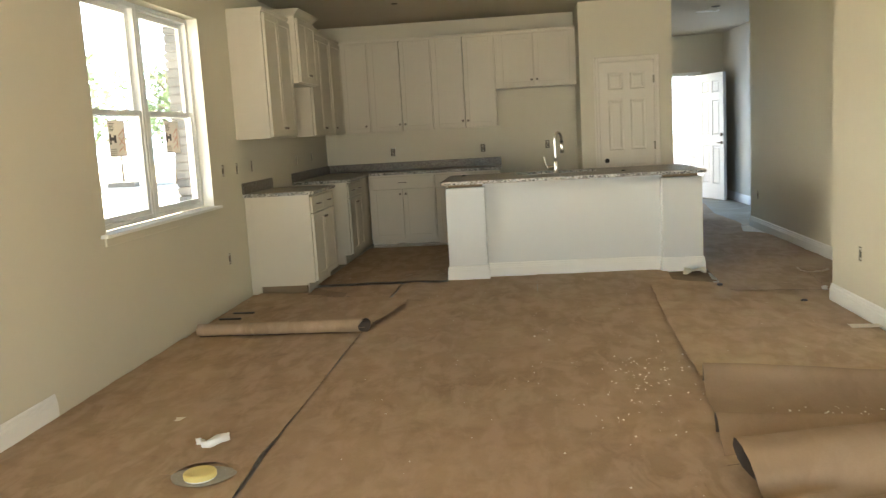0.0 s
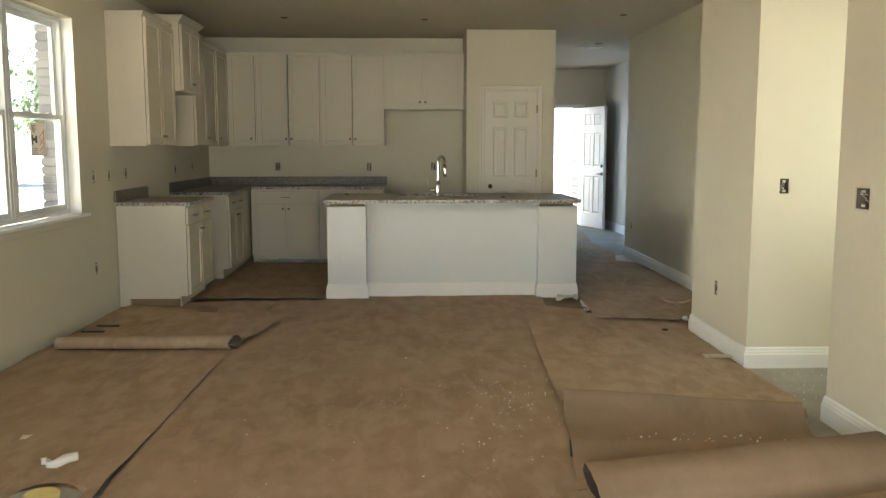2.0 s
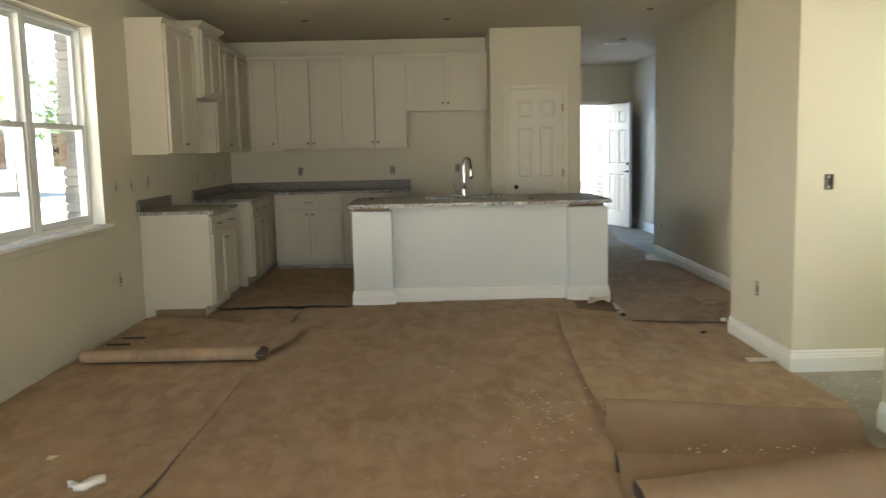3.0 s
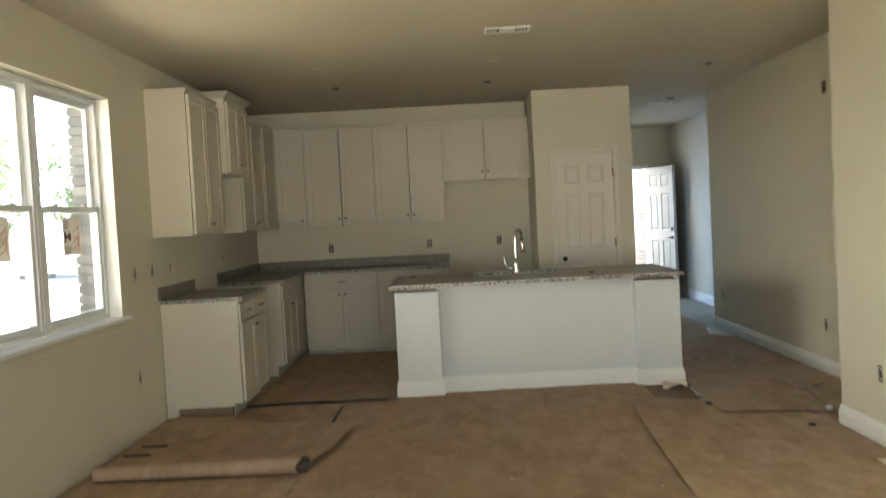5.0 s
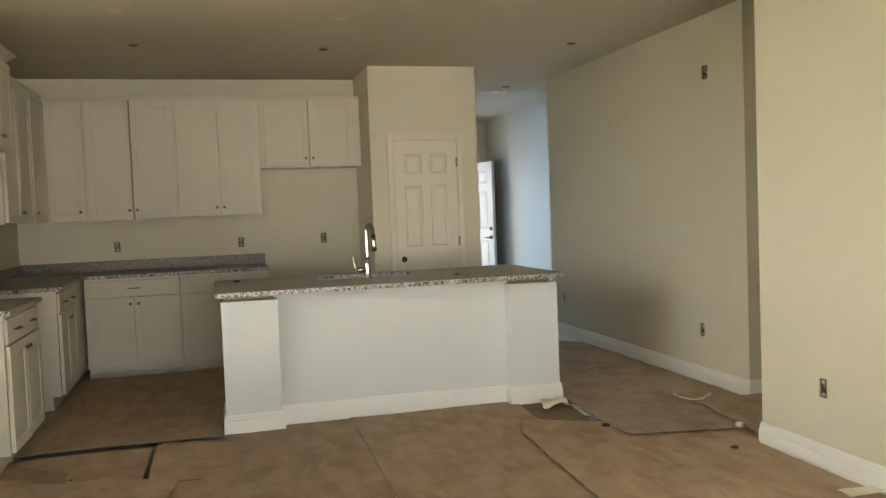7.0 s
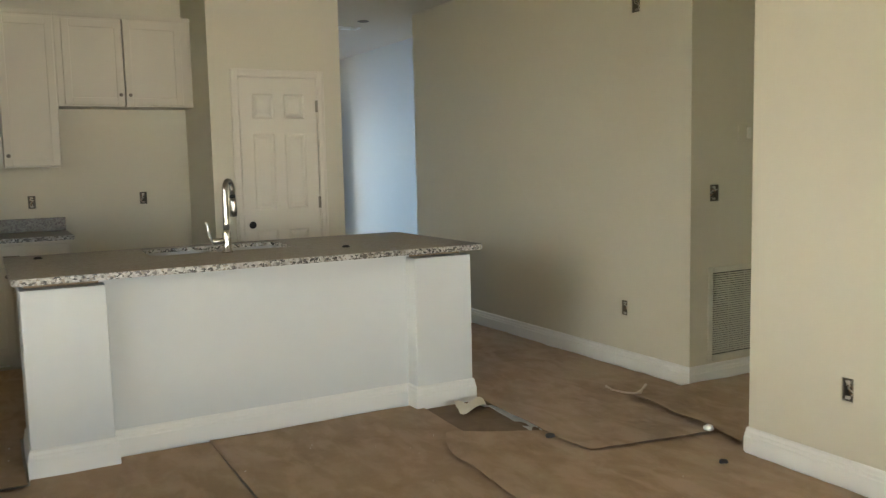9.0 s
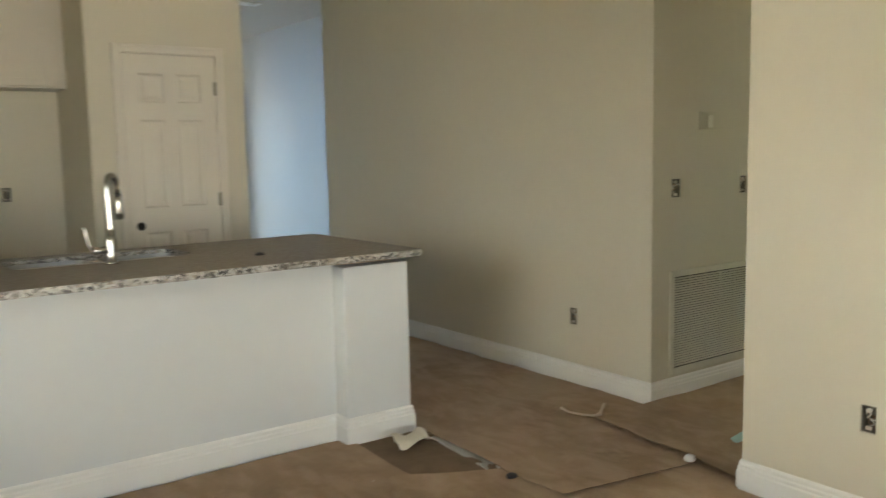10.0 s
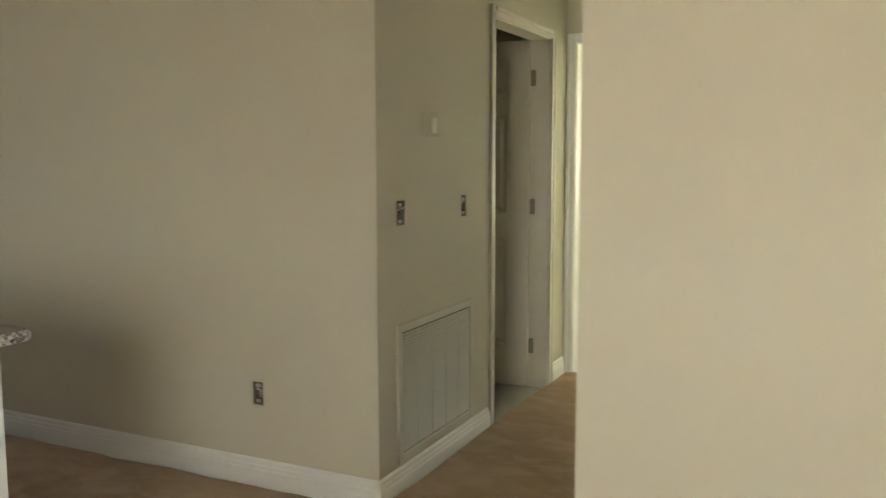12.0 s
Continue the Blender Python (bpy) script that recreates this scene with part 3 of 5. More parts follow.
folded_sheet(
    [(3.37, -3.16, 0.020), (3.35, -3.28, 0.022), (3.345, -3.345, 0.035), (3.34, -3.365, 0.125), (3.335, -3.40, 0.130), (3.325, -3.47, 0.075), (3.31, -3.60, 0.030), (3.30, -3.78, 0.016),
     (3.275, -3.95, 0.018), (3.25, -4.06, 0.030), (3.24, -4.085, 0.115), (3.24, -4.12, 0.122), (3.235, -4.20, 0.070), (3.23, -4.30, 0.016), (3.22, -4.40, 0.012)],
    [(4.62, -3.40, 0.018), (4.56, -3.55, 0.022), (4.50, -3.61, 0.040), (4.47, -3.635, 0.120), (4.47, -3.67, 0.128), (4.46, -3.72, 0.085), (4.46, -3.80, 0.030), (4.48, -3.86, 0.014),
     (4.50, -3.90, 0.012), (4.52, -3.93, 0.014), (4.53, -3.95, 0.018), (4.54, -3.97, 0.020), (4.55, -4.00, 0.016), (4.56, -4.02, 0.012), (4.57, -4.05, 0.010)],
    "brown paper sheet sprung up in two long folds, flecked with plaster", 11, nv=150, mat=M_PAPER2)
folded_sheet(
    [(3.30, -4.62, 0.012), (3.27, -4.54, 0.030), (3.24, -4.49, 0.070), (3.225, -4.47, 0.115), (3.222, -4.485, 0.150), (3.225, -4.52, 0.166), (3.235, -4.60, 0.150),
     (3.25, -4.66, 0.100), (3.265, -4.71, 0.030), (3.28, -4.84, 0.012)],
    [(4.62, -4.20, 0.010), (4.62, -4.12, 0.018), (4.60, -4.06, 0.050), (4.59, -4.06, 0.100), (4.59, -4.10, 0.140), (4.59, -4.17, 0.156), (4.60, -4.25, 0.140),
     (4.61, -4.32, 0.090), (4.62, -4.38, 0.025), (4.63, -4.52, 0.012)],
    "brown paper curled over into a high open fold", 12, mat=M_PAPER2)
folded_sheet(
    [(2.30, -5.17, 0.014), (2.30, -5.14, 0.04), (2.30, -5.18, 0.070), (2.32, -5.28, 0.05), (2.34, -5.42, 0.025), (2.50, -5.9, 0.022), (2.80, -7.2, 0.022)],
    [(3.50, -4.75, 0.014), (3.50, -4.72, 0.04), (3.51, -4.76, 0.070), (3.53, -4.84, 0.055), (3.58, -4.95, 0.036), (3.72, -5.3, 0.03), (4.10, -7.2, 0.03)],
    "loose brown paper lying over the others with a sprung edge", 13, mat=M_PAPER2)
folded_sheet(
    [(3.33, -4.80, 0.020), (3.45, -4.90, 0.03), (3.55, -5.1, 0.034), (3.6, -5.5, 0.034), (3.6, -6.2, 0.034), (3.6, -7.4, 0.034)],
    [(4.62, -4.40, 0.016), (4.62, -4.50, 0.05), (4.62, -4.66, 0.08), (4.62, -4.80, 0.05), (4.62, -5.4, 0.03), (4.62, -7.4, 0.03)],
    "rumpled brown paper piled towards the wall", 14)


def paper_roll():
    """The rolled-back end of the left strip."""
    def fn(u, v):
        turn = v * 2 * math.pi * 1.7 - math.pi / 2
        x = 0.13 + 1.20 * u + 0.035 * math.cos(turn) * u ** 10 + 0.004 * noise.noise(Vector((v * 6, 0, 2)))
        r = 0.051 + 0.004 * u - 0.022 * v
        cy = -1.955 - 0.01 * u
        return (x, cy + r * math.cos(turn), 0.064 + r * math.sin(turn) + 0.003 * noise.noise(Vector((u * 6, v * 4, 0))))

    bm = surf(bmesh.new(), fn, 30, 60)
    ob = solid("paper_roll", bm, M_PAPER, "brown builder's paper rolled back on itself beside the window wall", "paper roll", smooth=True)
    m = ob.modifiers.new("thickness", "SOLIDIFY")
    m.thickness, m.offset, m.material_offset = 0.0015, 0, -1
    face_paper_outward(ob)


paper_roll()

# ---------------------------------------------------------------- left window


def window_unit(parent, y0, y1, z0, z1, x):
    """One single-hung unit between y0 and y1: frame, two sashes and their panes; x is the room face of the frame."""
    f = 0.035
    zm = 1.605
    part("window_frame", boxes((x - 0.075, x, y0, y0 + f, z0, z1), (x - 0.075, x, y1 - f, y1, z0, z1),
                               (x - 0.075, x, y0 + f, y1 - f, z1 - f, z1), (x - 0.075, x, y0 + f, y1 - f, z0, z0 + f),
                               (x - 0.045, x - 0.037, y0 + f, y0 + f + 0.012, z0 + f, z1 - f), (x - 0.045, x - 0.037, y1 - f - 0.012, y1 - f, z0 + f, z1 - f), bev=0.002),
         M_VINYL, parent)
    a, b = y0 + f, y1 - f
    s = 0.038
    for name, za, zb, xo in (("lower_sash", z0 + f, zm + 0.02, x - 0.036), ("upper_sash", zm - 0.02, z1 - f, x - 0.070)):
        sash = part(name, boxes((xo, xo + 0.028, a, a + s, za, zb), (xo, xo + 0.028, b - s, b, za, zb),
                                (xo, xo + 0.028, a + s, b - s, za, za + (s if name[0] == "l" else 0.034)),
                                (xo, xo + 0.028, a + s, b - s, zb - (0.034 if name[0] == "l" else s), zb), bev=0.003), M_VINYL, parent)
        p = part("pane", boxes((xo + 0.011, xo + 0.015, a + s, b - s, za + 0.03, zb - 0.03)), M_GLASS, sash)
        p.visible_shadow = False
        if name[0] == "l":
            for yy in (a + (b - a) * 0.25, a + (b - a) * 0.75):
                part("sash_lock", boxes((xo + 0.004, xo + 0.026, yy - 0.03, yy + 0.03, zb, zb + 0.012), bev=0.003), M_VINYL, sash)


def left_window():
    w = thing("window_1", (0, (WIN[0] + WIN[1]) / 2, WIN[2]), "white vinyl twin single-hung window with stickered lower panes", kind="structure")
    mid = (WIN[0] + WIN[1]) / 2
    window_unit(w, WIN[0] + 0.004, mid - 0.012, WIN[2] + 0.022, WIN[3] - 0.004, -0.085)
    window_unit(w, mid + 0.012, WIN[1] - 0.004, WIN[2] + 0.022, WIN[3] - 0.004, -0.085)
    part("mullion", boxes((-0.165, -0.083, mid - 0.012, mid + 0.012, WIN[2] + 0.022, WIN[3] - 0.004), bev=0.002), M_VINYL, w)
    part("window_sill", boxes((-0.083, 0.0, WIN[0] + 0.002, WIN[1] - 0.002, WIN[2] + 0.001, WIN[2] + 0.02),
                              (0.0, 0.045, WIN[0] - 0.07, WIN[1] + 0.07, WIN[2] - 0.002, WIN[2] + 0.02), bev=0.004), M_TRIM, w)
    for yy in (WIN[0], WIN[1] - 0.004):
        part("jamb_liner", boxes((-0.083, -0.001, yy + 0.0003, yy + 0.0037, WIN[2] + 0.021, WIN[3] - 0.002)), M_TRIM, w)
    part("apron", boxes((0.0005, 0.014, WIN[0] - 0.03, WIN[1] + 0.03, WIN[2] - 0.055, WIN[2] - 0.003), bev=0.004), M_WALL, w)
    for y0, y1 in ((-2.52, -2.28), (-1.66, -1.41)):
        x = -0.098
        lab = part("window_label", boxes((x - 0.0005, x + 0.0005, y0, y1, 1.325, 1.558)), M_LABEL, w, "paper product label stuck on the pane")
        ink = bmesh.new()
        for k in range(6):
            box(ink, x + 0.0005, x + 0.0011, y0 + 0.02, y0 + 0.09 - 0.01 * (k % 3), 1.535 - 0.009 * k, 1.539 - 0.009 * k)
        box(ink, x + 0.0005, x + 0.0011, y0 + 0.02, y0 + 0.04, 1.405, 1.47)
        box(ink, x + 0.0005, x + 0.0011, y0 + 0.04, y0 + 0.09, 1.43, 1.45)
        box(ink, x + 0.0005, x + 0.0011, y0 + 0.075, y0 + 0.105, 1.415, 1.465)
        for k in range(4):
            box(ink, x + 0.0005, x + 0.0011, y0 + 0.02, y0 + 0.10, 1.335 + 0.013 * k, 1.339 + 0.013 * k)
        part("print", ink, M_INK, lab)
        red = bmesh.new()
        for a, b in (((0.14, 1.40), (0.21, 1.45)), ((0.14, 1.45), (0.21, 1.40)), ((0.14, 1.46), (0.21, 1.50)), ((0.13, 1.36), (0.20, 1.39)), ((0.205, 1.36), (0.21, 1.51))):
            tube(red, [(x + 0.001, y0 + a[0], a[1]), (x + 0.001, y0 + b[0], b[1])], 0.0028, 4)
        part("print", red, M_INKR, lab)


left_window()


# ---------------------------------------------------------------- electrical rough-ins
def rough_in(axis, face, sign, u, z, w=OUT_W, h=OUT_H, seed=0, plain=False):
    """An electrical box without its cover plate, in its cut-out; sign: the way from the wall's face into the room."""
    rnd = random.Random(seed)

    def P(d, a, b):
        return (face + sign * d, u + a, z + b) if axis == "x" else (u + a, face + sign * d, z + b)

    def B(bm, d0, d1, a0, a1, b0, b1):
        p, q = P(d0, a0, b0), P(d1, a1, b1)
        box(bm, *[f(p[i], q[i]) for i in range(3) for f in (min, max)])

    t = thing("outlet_box", P(-0.05, 0, -h / 2), "uncovered electrical box in a rough wall cut-out with loose wires", "outlet", "electrical boxes in the walls")
    hw, hh = w / 2, h / 2
    bm = bmesh.new()
    B(bm, -0.055, -0.05, -hw + 0.002, hw - 0.002, -hh + 0.002, hh - 0.002)
    B(bm, -0.05, -0.004, -hw + 0.002, -hw + 0.005, -hh + 0.002, hh - 0.002)
    B(bm, -0.05, -0.004, hw - 0.005, hw - 0.002, -hh + 0.002, hh - 0.002)
    B(bm, -0.05, -0.004, -hw + 0.005, hw - 0.005, -hh + 0.002, -hh + 0.005)
    B(bm, -0.05, -0.004, -hw + 0.005, hw - 0.005, hh - 0.005, hh - 0.002)
    part("box_shell", bm, M_BOXL if axis == "x" and w < 0.1 else M_BOXB, t)
    for k in range(2):
        bm = bmesh.new()
        s = 1 if k else -1
        B(bm, -0.010, -0.002, -0.010, 0.010, s * (hh - 0.017) - 0.006, s * (hh - 0.017) + 0.006)
        part("mounting_tab", bm, M_WIREW, t)
    for k, mat in enumerate((M_WIREW, M_WIREB, M_WIREC, M_WIREW)):
        a = rnd.uniform(-hw * 0.5, hw * 0.5)
        pts = [P(-0.048, a, -hh * 0.7)]
        for j in range(1, 6):
            pts.append(P(-0.042 + 0.008 * j * rnd.uniform(0.7, 1.1), rnd.uniform(-hw * 0.65, hw * 0.65), -hh * 0.7 + 1.35 * hh * j / 5 * rnd.uniform(0.8, 1.1)))
        bm = tube(bmesh.new(), pts, 0.0022 + 0.0012 * (k == 0), 6)
        part("wire", bm, mat, t, smooth=True)
    return t


n = 0
for (u, z) in left_outlets:
    n += 1
    rough_in("x", 0, 1, u, z, seed=n)
for (u, z) in back_outlets:
    n += 1
    rough_in("y", 3.01, -1, u, z, seed=n)
for (u, z) in right_outlets:
    n += 1
    rough_in("x", 5.235, -1, u, z, seed=n)
rough_in("x", 5.235, -1, -0.02, 2.303, 0.075, 0.10, seed=20)
rough_in("x", 5.87, -1, 4.75, 0.41, seed=21)
rough_in("x", 4.65, -1, -1.93, 0.418, seed=22)
rough_in("y", -2.50, -1, 4.845, 1.148, 0.058, 0.095, seed=23)
rough_in("y", -0.487, -1, 5.425, 1.152, 0.075, 0.10, seed=24)
rough_in("y", -0.487, -1, 6.015, 1.15, seed=25)
rough_in("x", 4.65, -1, -3.78, 1.15, 0.125, 0.10, seed=26)


# ---------------------------------------------------------------- cabinets
def frame_bm(x0, x1, z0, z1, y0, y1, s, bev=0.0015):
    return boxes((x0, x0 + s, y0, y1, z0, z1), (x1 - s, x1, y0, y1, z0, z1),
                 (x0 + s, x1 - s, y0, y1, z0, z0 + s), (x0 + s, x1 - s, y0, y1, z1 - s, z1), bev=bev)


def knob(parent, x, z):
    bm = lathe(bmesh.new(), 0, 0, ((0.006, 0), (0.005, 0.008), (0.005, 0.014), (0.013, 0.020), (0.014, 0.025), (0.009, 0.030)), 12)
    bmesh.ops.rotate(bm, cent=(0, 0, 0), matrix=Matrix.Rotation(radians(90), 3, "X"), verts=bm.verts)
    bmesh.ops.translate(bm, vec=(x, -0.02, z), verts=bm.verts)
    part("knob", bm, M_NICKEL, parent, "small dark nickel knob", smooth=True, local=True)


def pull(parent, x, z):
    bm = tube(bmesh.new(), [(x - 0.048, -0.02, z), (x - 0.048, -0.040, z), (x - 0.040, -0.046, z), (x, -0.049, z), (x + 0.040, -0.046, z), (x + 0.048, -0.040, z), (x + 0.048, -0.02, z)], 0.0048, 8)
    part("pull", bm, M_NICKEL, parent, "dark nickel bar pull", smooth=True, local=True)


def cab_door(parent, x0, x1, z0, z1, knob_at=None):
    s = 0.052
    x0, x1 = x0 + 0.0022, x1 - 0.0022
    d = part("door", frame_bm(x0, x1, z0, z1, -0.027, -0.003, s, 0.002), M_CAB, parent, local=True)
    part("panel", boxes((x0 + s - 0.004, x1 - s + 0.004, -0.020, -0.009, z0 + s - 0.004, z1 - s + 0.004)), M_CAB, d, local=True)
    if knob_at:
        knob(d, *knob_at)


def drawer(parent, x0, x1, z0, z1):
    d = part("drawer", boxes((x0, x1, -0.020, -0.001, z0, z1), bev=0.003), M_CAB, parent, local=True)
    pull(d, (x0 + x1) / 2, (z0 + z1) / 2)


def slotted_body(w, d, z0, z1, doors):
    """A cabinet box, open to its hollow inside behind the meeting edges of a pair of doors."""
    if len(doors) < 2:
        return boxes((0, w, 0, d, z0, z1), bev=0.002)
    m = (doors[0][1] + doors[1][0]) / 2
    a, b = m - 0.0055, m + 0.0055
    bm = bmesh.new()
    rows = [[bm.verts.new((x, y, z)) for x, y in ((0, 0), (a, 0), (a, 0.14), (b, 0.14), (b, 0), (w, 0), (w, d), (0, d))] for z in (z0, z1)]
    for k in range(8):
        bm.faces.new((rows[0][k], rows[0][(k + 1) % 8], rows[1][(k + 1) % 8], rows[1][k]))
    for r in rows:
        bm.faces.new(r)
    bmesh.ops.recalc_face_normals(bm, faces=bm.faces)
    return bm


def upper_cabinet(loc, rz, w, h, d, label, doors, top=0.03, crown=0.0, name="wall_cabinet"):
    t = thing(name, loc, label, "cabinet", "kitchen cabinets", rz=rz)
    part("body", slotted_body(w, d, 0, h, doors), M_CAB, t, local=True)
    if top:
        bm = bmesh.new()
        rows = []
        for z, o in ((h, 0.004), (h + top * 0.3, 0.010 + crown * 0.15), (h + top * 0.75, 0.014 + crown * 0.8), (h + top, 0.016 + crown)):
            rows.append([bm.verts.new(p) for p in ((-o if crown else 0, d, z), (-o if crown else 0, -o, z), (w + (o if crown else 0), -o, z), (w + (o if crown else 0), d, z))])
        for a, b in zip(rows, rows[1:]):
            for k in range(4):
                bm.faces.new((a[k], a[(k + 1) % 4], b[(k + 1) % 4], b[k]))
        bm.faces.new(rows[0][::-1])
        bm.faces.new(rows[-1])
        bmesh.ops.recalc_face_normals(bm, faces=bm.faces)
        part("crown", bm, M_CAB, t, "narrow moulding along the cabinet top", local=True)
    for x0, x1, kx in doors:
        cab_door(t, x0, x1, 0.012, h - 0.020, (kx, 0.085))
    return t


UZ, UH = 1.395, 1.085
# left wall run: local x runs along +y, fronts face +x
upper_cabinet((0.305, -0.40, UZ), 90, 0.835, UH, 0.304, "white two-door wall cabinet beside the window", [(0.012, 0.4155, 0.385), (0.4195, 0.823, 0.45)])
upper_cabinet((0.375, 0.445, 1.905), 90, 0.70, 0.63, 0.374, "short white two-door cabinet with crown moulding over the range gap", [(0.012, 0.348, 0.32), (0.352, 0.688, 0.38)], 0.06, 0.045)
upper_cabinet((0.305, 1.15, UZ), 90, 0.935, UH, 0.304, "white two-door wall cabinet past the range gap", [(0.012, 0.465, 0.435), (0.469, 0.923, 0.50)])
t = upper_cabinet((0.305, 2.09, UZ), 90, 0.615, UH, 0.304, "white corner wall cabinet with one door", [(0.03, 0.58, 0.075)])
upper_cabinet((0.311, 2.705, UZ), 0, 0.349, UH, 0.304, "white narrow one-door wall cabinet in the corner", [(0.02, 0.335, 0.285)])
upper_cabinet((0.661, 2.705, UZ), 0, 0.767, UH, 0.304, "white two-door wall cabinet on the back wall", [(0.01, 0.3815, 0.35), (0.3855, 0.757, 0.417)])
upper_cabinet((1.430, 2.705, UZ), 0, 0.765, UH, 0.304, "white two-door wall cabinet at the end of the tall row", [(0.01, 0.3805, 0.35), (0.3845, 0.755, 0.415)])
upper_cabinet((2.197, 2.705, 1.835), 0, 0.96, 0.645, 0.304, "short white two-door cabinet over the fridge space", [(0.04, 0.458, 0.427), (0.462, 0.885, 0.493)])


def base_cabinet(loc, rz, w, label, drawers, doors, d=0.585, h=0.884, ends=(0, 0)):
    t = thing("base_cabinet", loc, label, "cabinet", "kitchen cabinets", rz=rz)
    zb = 0.078 if ends[0] else 0.0
    bm = bmesh.new()
    prof = ((0, 0.10), (0.07, 0.10), (0.07, zb), (d - 0.085, zb), (d - 0.085, 0), (d, 0), (d, h), (0, h)) if ends[0] else ((0, 0.10), (0.07, 0.10), (0.07, 0), (d, 0), (d, h), (0, h))
    rows = [[bm.verts.new((x, y, z)) for y, z in prof] for x in (0, w)]
    bm.faces.new(rows[0])
    bm.faces.new(rows[1][::-1])
    n = len(prof)
    for k in range(n):
        bm.faces.new((rows[0][k], rows[1][k], rows[1][(k + 1) % n], rows[0][(k + 1) % n]))
    bmesh.ops.recalc_face_normals(bm, faces=bm.faces)
    part("body", bm, M_CAB, t, local=True)
    part("toe_kick", boxes((0.0, w, 0.060, 0.068, 0, 0.098)), M_CAB, t, local=True)
    if ends[0]:
        part("plinth", boxes((0.02, w - 0.02, 0.085, d - 0.09, 0, zb - 0.001)), M_WOODRAW, t, "unpainted wooden plinth", local=True)
    for x0, x1 in drawers:
        drawer(t, x0, x1, 0.722, 0.862)
    for x0, x1, kx in doors:
        cab_door(t, x0, x1, 0.112, 0.712, (kx, 0.655))
    return t


base_cabinet((0.592, -0.355, 0), 90, 0.85, "white base cabinet with two drawers and two doors by the window", [(0.012, 0.422), (0.428, 0.838)], [(0.012, 0.422, 0.39), (0.428, 0.838, 0.46)], ends=(1, 0))
base_cabinet((0.592, 1.265, 0), 90, 0.72, "white base cabinet with two drawers over two doors", [(0.012, 0.357), (0.363, 0.708)], [(0.012, 0.357, 0.325), (0.363, 0.708, 0.395)])
t = thing("base_cabinet", (0.592, 1.99, 0), "white blind corner base cabinet with plain fronts", "cabinet", "kitchen cabinets", rz=90)
part("body", boxes((0, 1.015, 0.0, 0.585, 0.10, 0.884)), M_CAB, t, local=True)
part("toe_kick", boxes((0, 1.015, 0.07, 0.585, 0, 0.098)), M_CAB, t, local=True)
base_cabinet((0.62, 2.425, 0), 0, 0.80, "white base cabinet with one wide drawer over two doors", [(0.035, 0.79)], [(0.035, 0.410, 0.378), (0.415, 0.79, 0.447)])
base_cabinet((1.425, 2.425, 0), 0, 0.765, "white base cabinet with one wide drawer, behind the island", [(0.012, 0.753)], [(0.012, 0.380, 0.348), (0.385, 0.753, 0.417)])


def slab(name, outlines, z0, z1, label, parent=None, hole=None, bev=0.006):
    """A stone slab with a rounded outline."""
    bm = bmesh.new()
    vs = [bm.verts.new((x, y, z0)) for x, y in outlines]
    bm.faces.new(vs)
    bmesh.ops.recalc_face_normals(bm, faces=bm.faces)
    ext = bmesh.ops.extrude_face_region(bm, geom=list(bm.faces))
    bmesh.ops.translate(bm, vec=(0, 0, z1 - z0), verts=[v for v in ext["geom"] if isinstance(v, bmesh.types.BMVert)])
    bmesh.ops.recalc_face_normals(bm, faces=bm.faces)
    edges = [e for e in bm.edges if abs(e.verts[0].co.z - e.verts[1].co.z) < 1e-5]
    bmesh.ops.bevel(bm, geom=edges, offset=bev, segments=2, affect="EDGES")
    return bm


def rounded(x0, x1, y0, y1, r, n=5):
    pts = []
    for cx, cy, a0 in ((x1 - r, y1 - r, 0), (x0 + r, y1 - r, 90), (x0 + r, y0 + r, 180), (x1 - r, y0 + r, 270)):
        for k in range(n + 1):
            a = radians(a0 + 90 * k / n)
            pts.append((cx + r * math.cos(a), cy + r * math.sin(a)))
    return pts


CT0, CT1 = 0.885, 0.915
t = thing("countertop", (0.3, 0.07, CT0), "dusty speckled granite countertop on the end base cabinet", "countertop", "granite countertops")
part("slab", slab("", [(0.002, -0.385), (0.640, -0.385), (0.640, 0.50), (0.002, 0.50)], CT0, CT1, ""), M_GRAN, t)
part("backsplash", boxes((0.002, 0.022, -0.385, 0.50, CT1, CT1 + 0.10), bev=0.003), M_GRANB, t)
t = thing("countertop", (0.3, 2.5, CT0), "dusty L-shaped speckled granite countertop round the kitchen corner", "countertop", "granite countertops")
part("slab", slab("", [(0.002, 1.25), (0.640, 1.25), (0.640, 2.375), (2.215, 2.375), (2.215, 3.008), (0.002, 3.008)], CT0, CT1, ""), M_GRAN, t)
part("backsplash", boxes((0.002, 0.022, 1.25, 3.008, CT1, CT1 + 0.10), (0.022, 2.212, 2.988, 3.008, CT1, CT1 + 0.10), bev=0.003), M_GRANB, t)


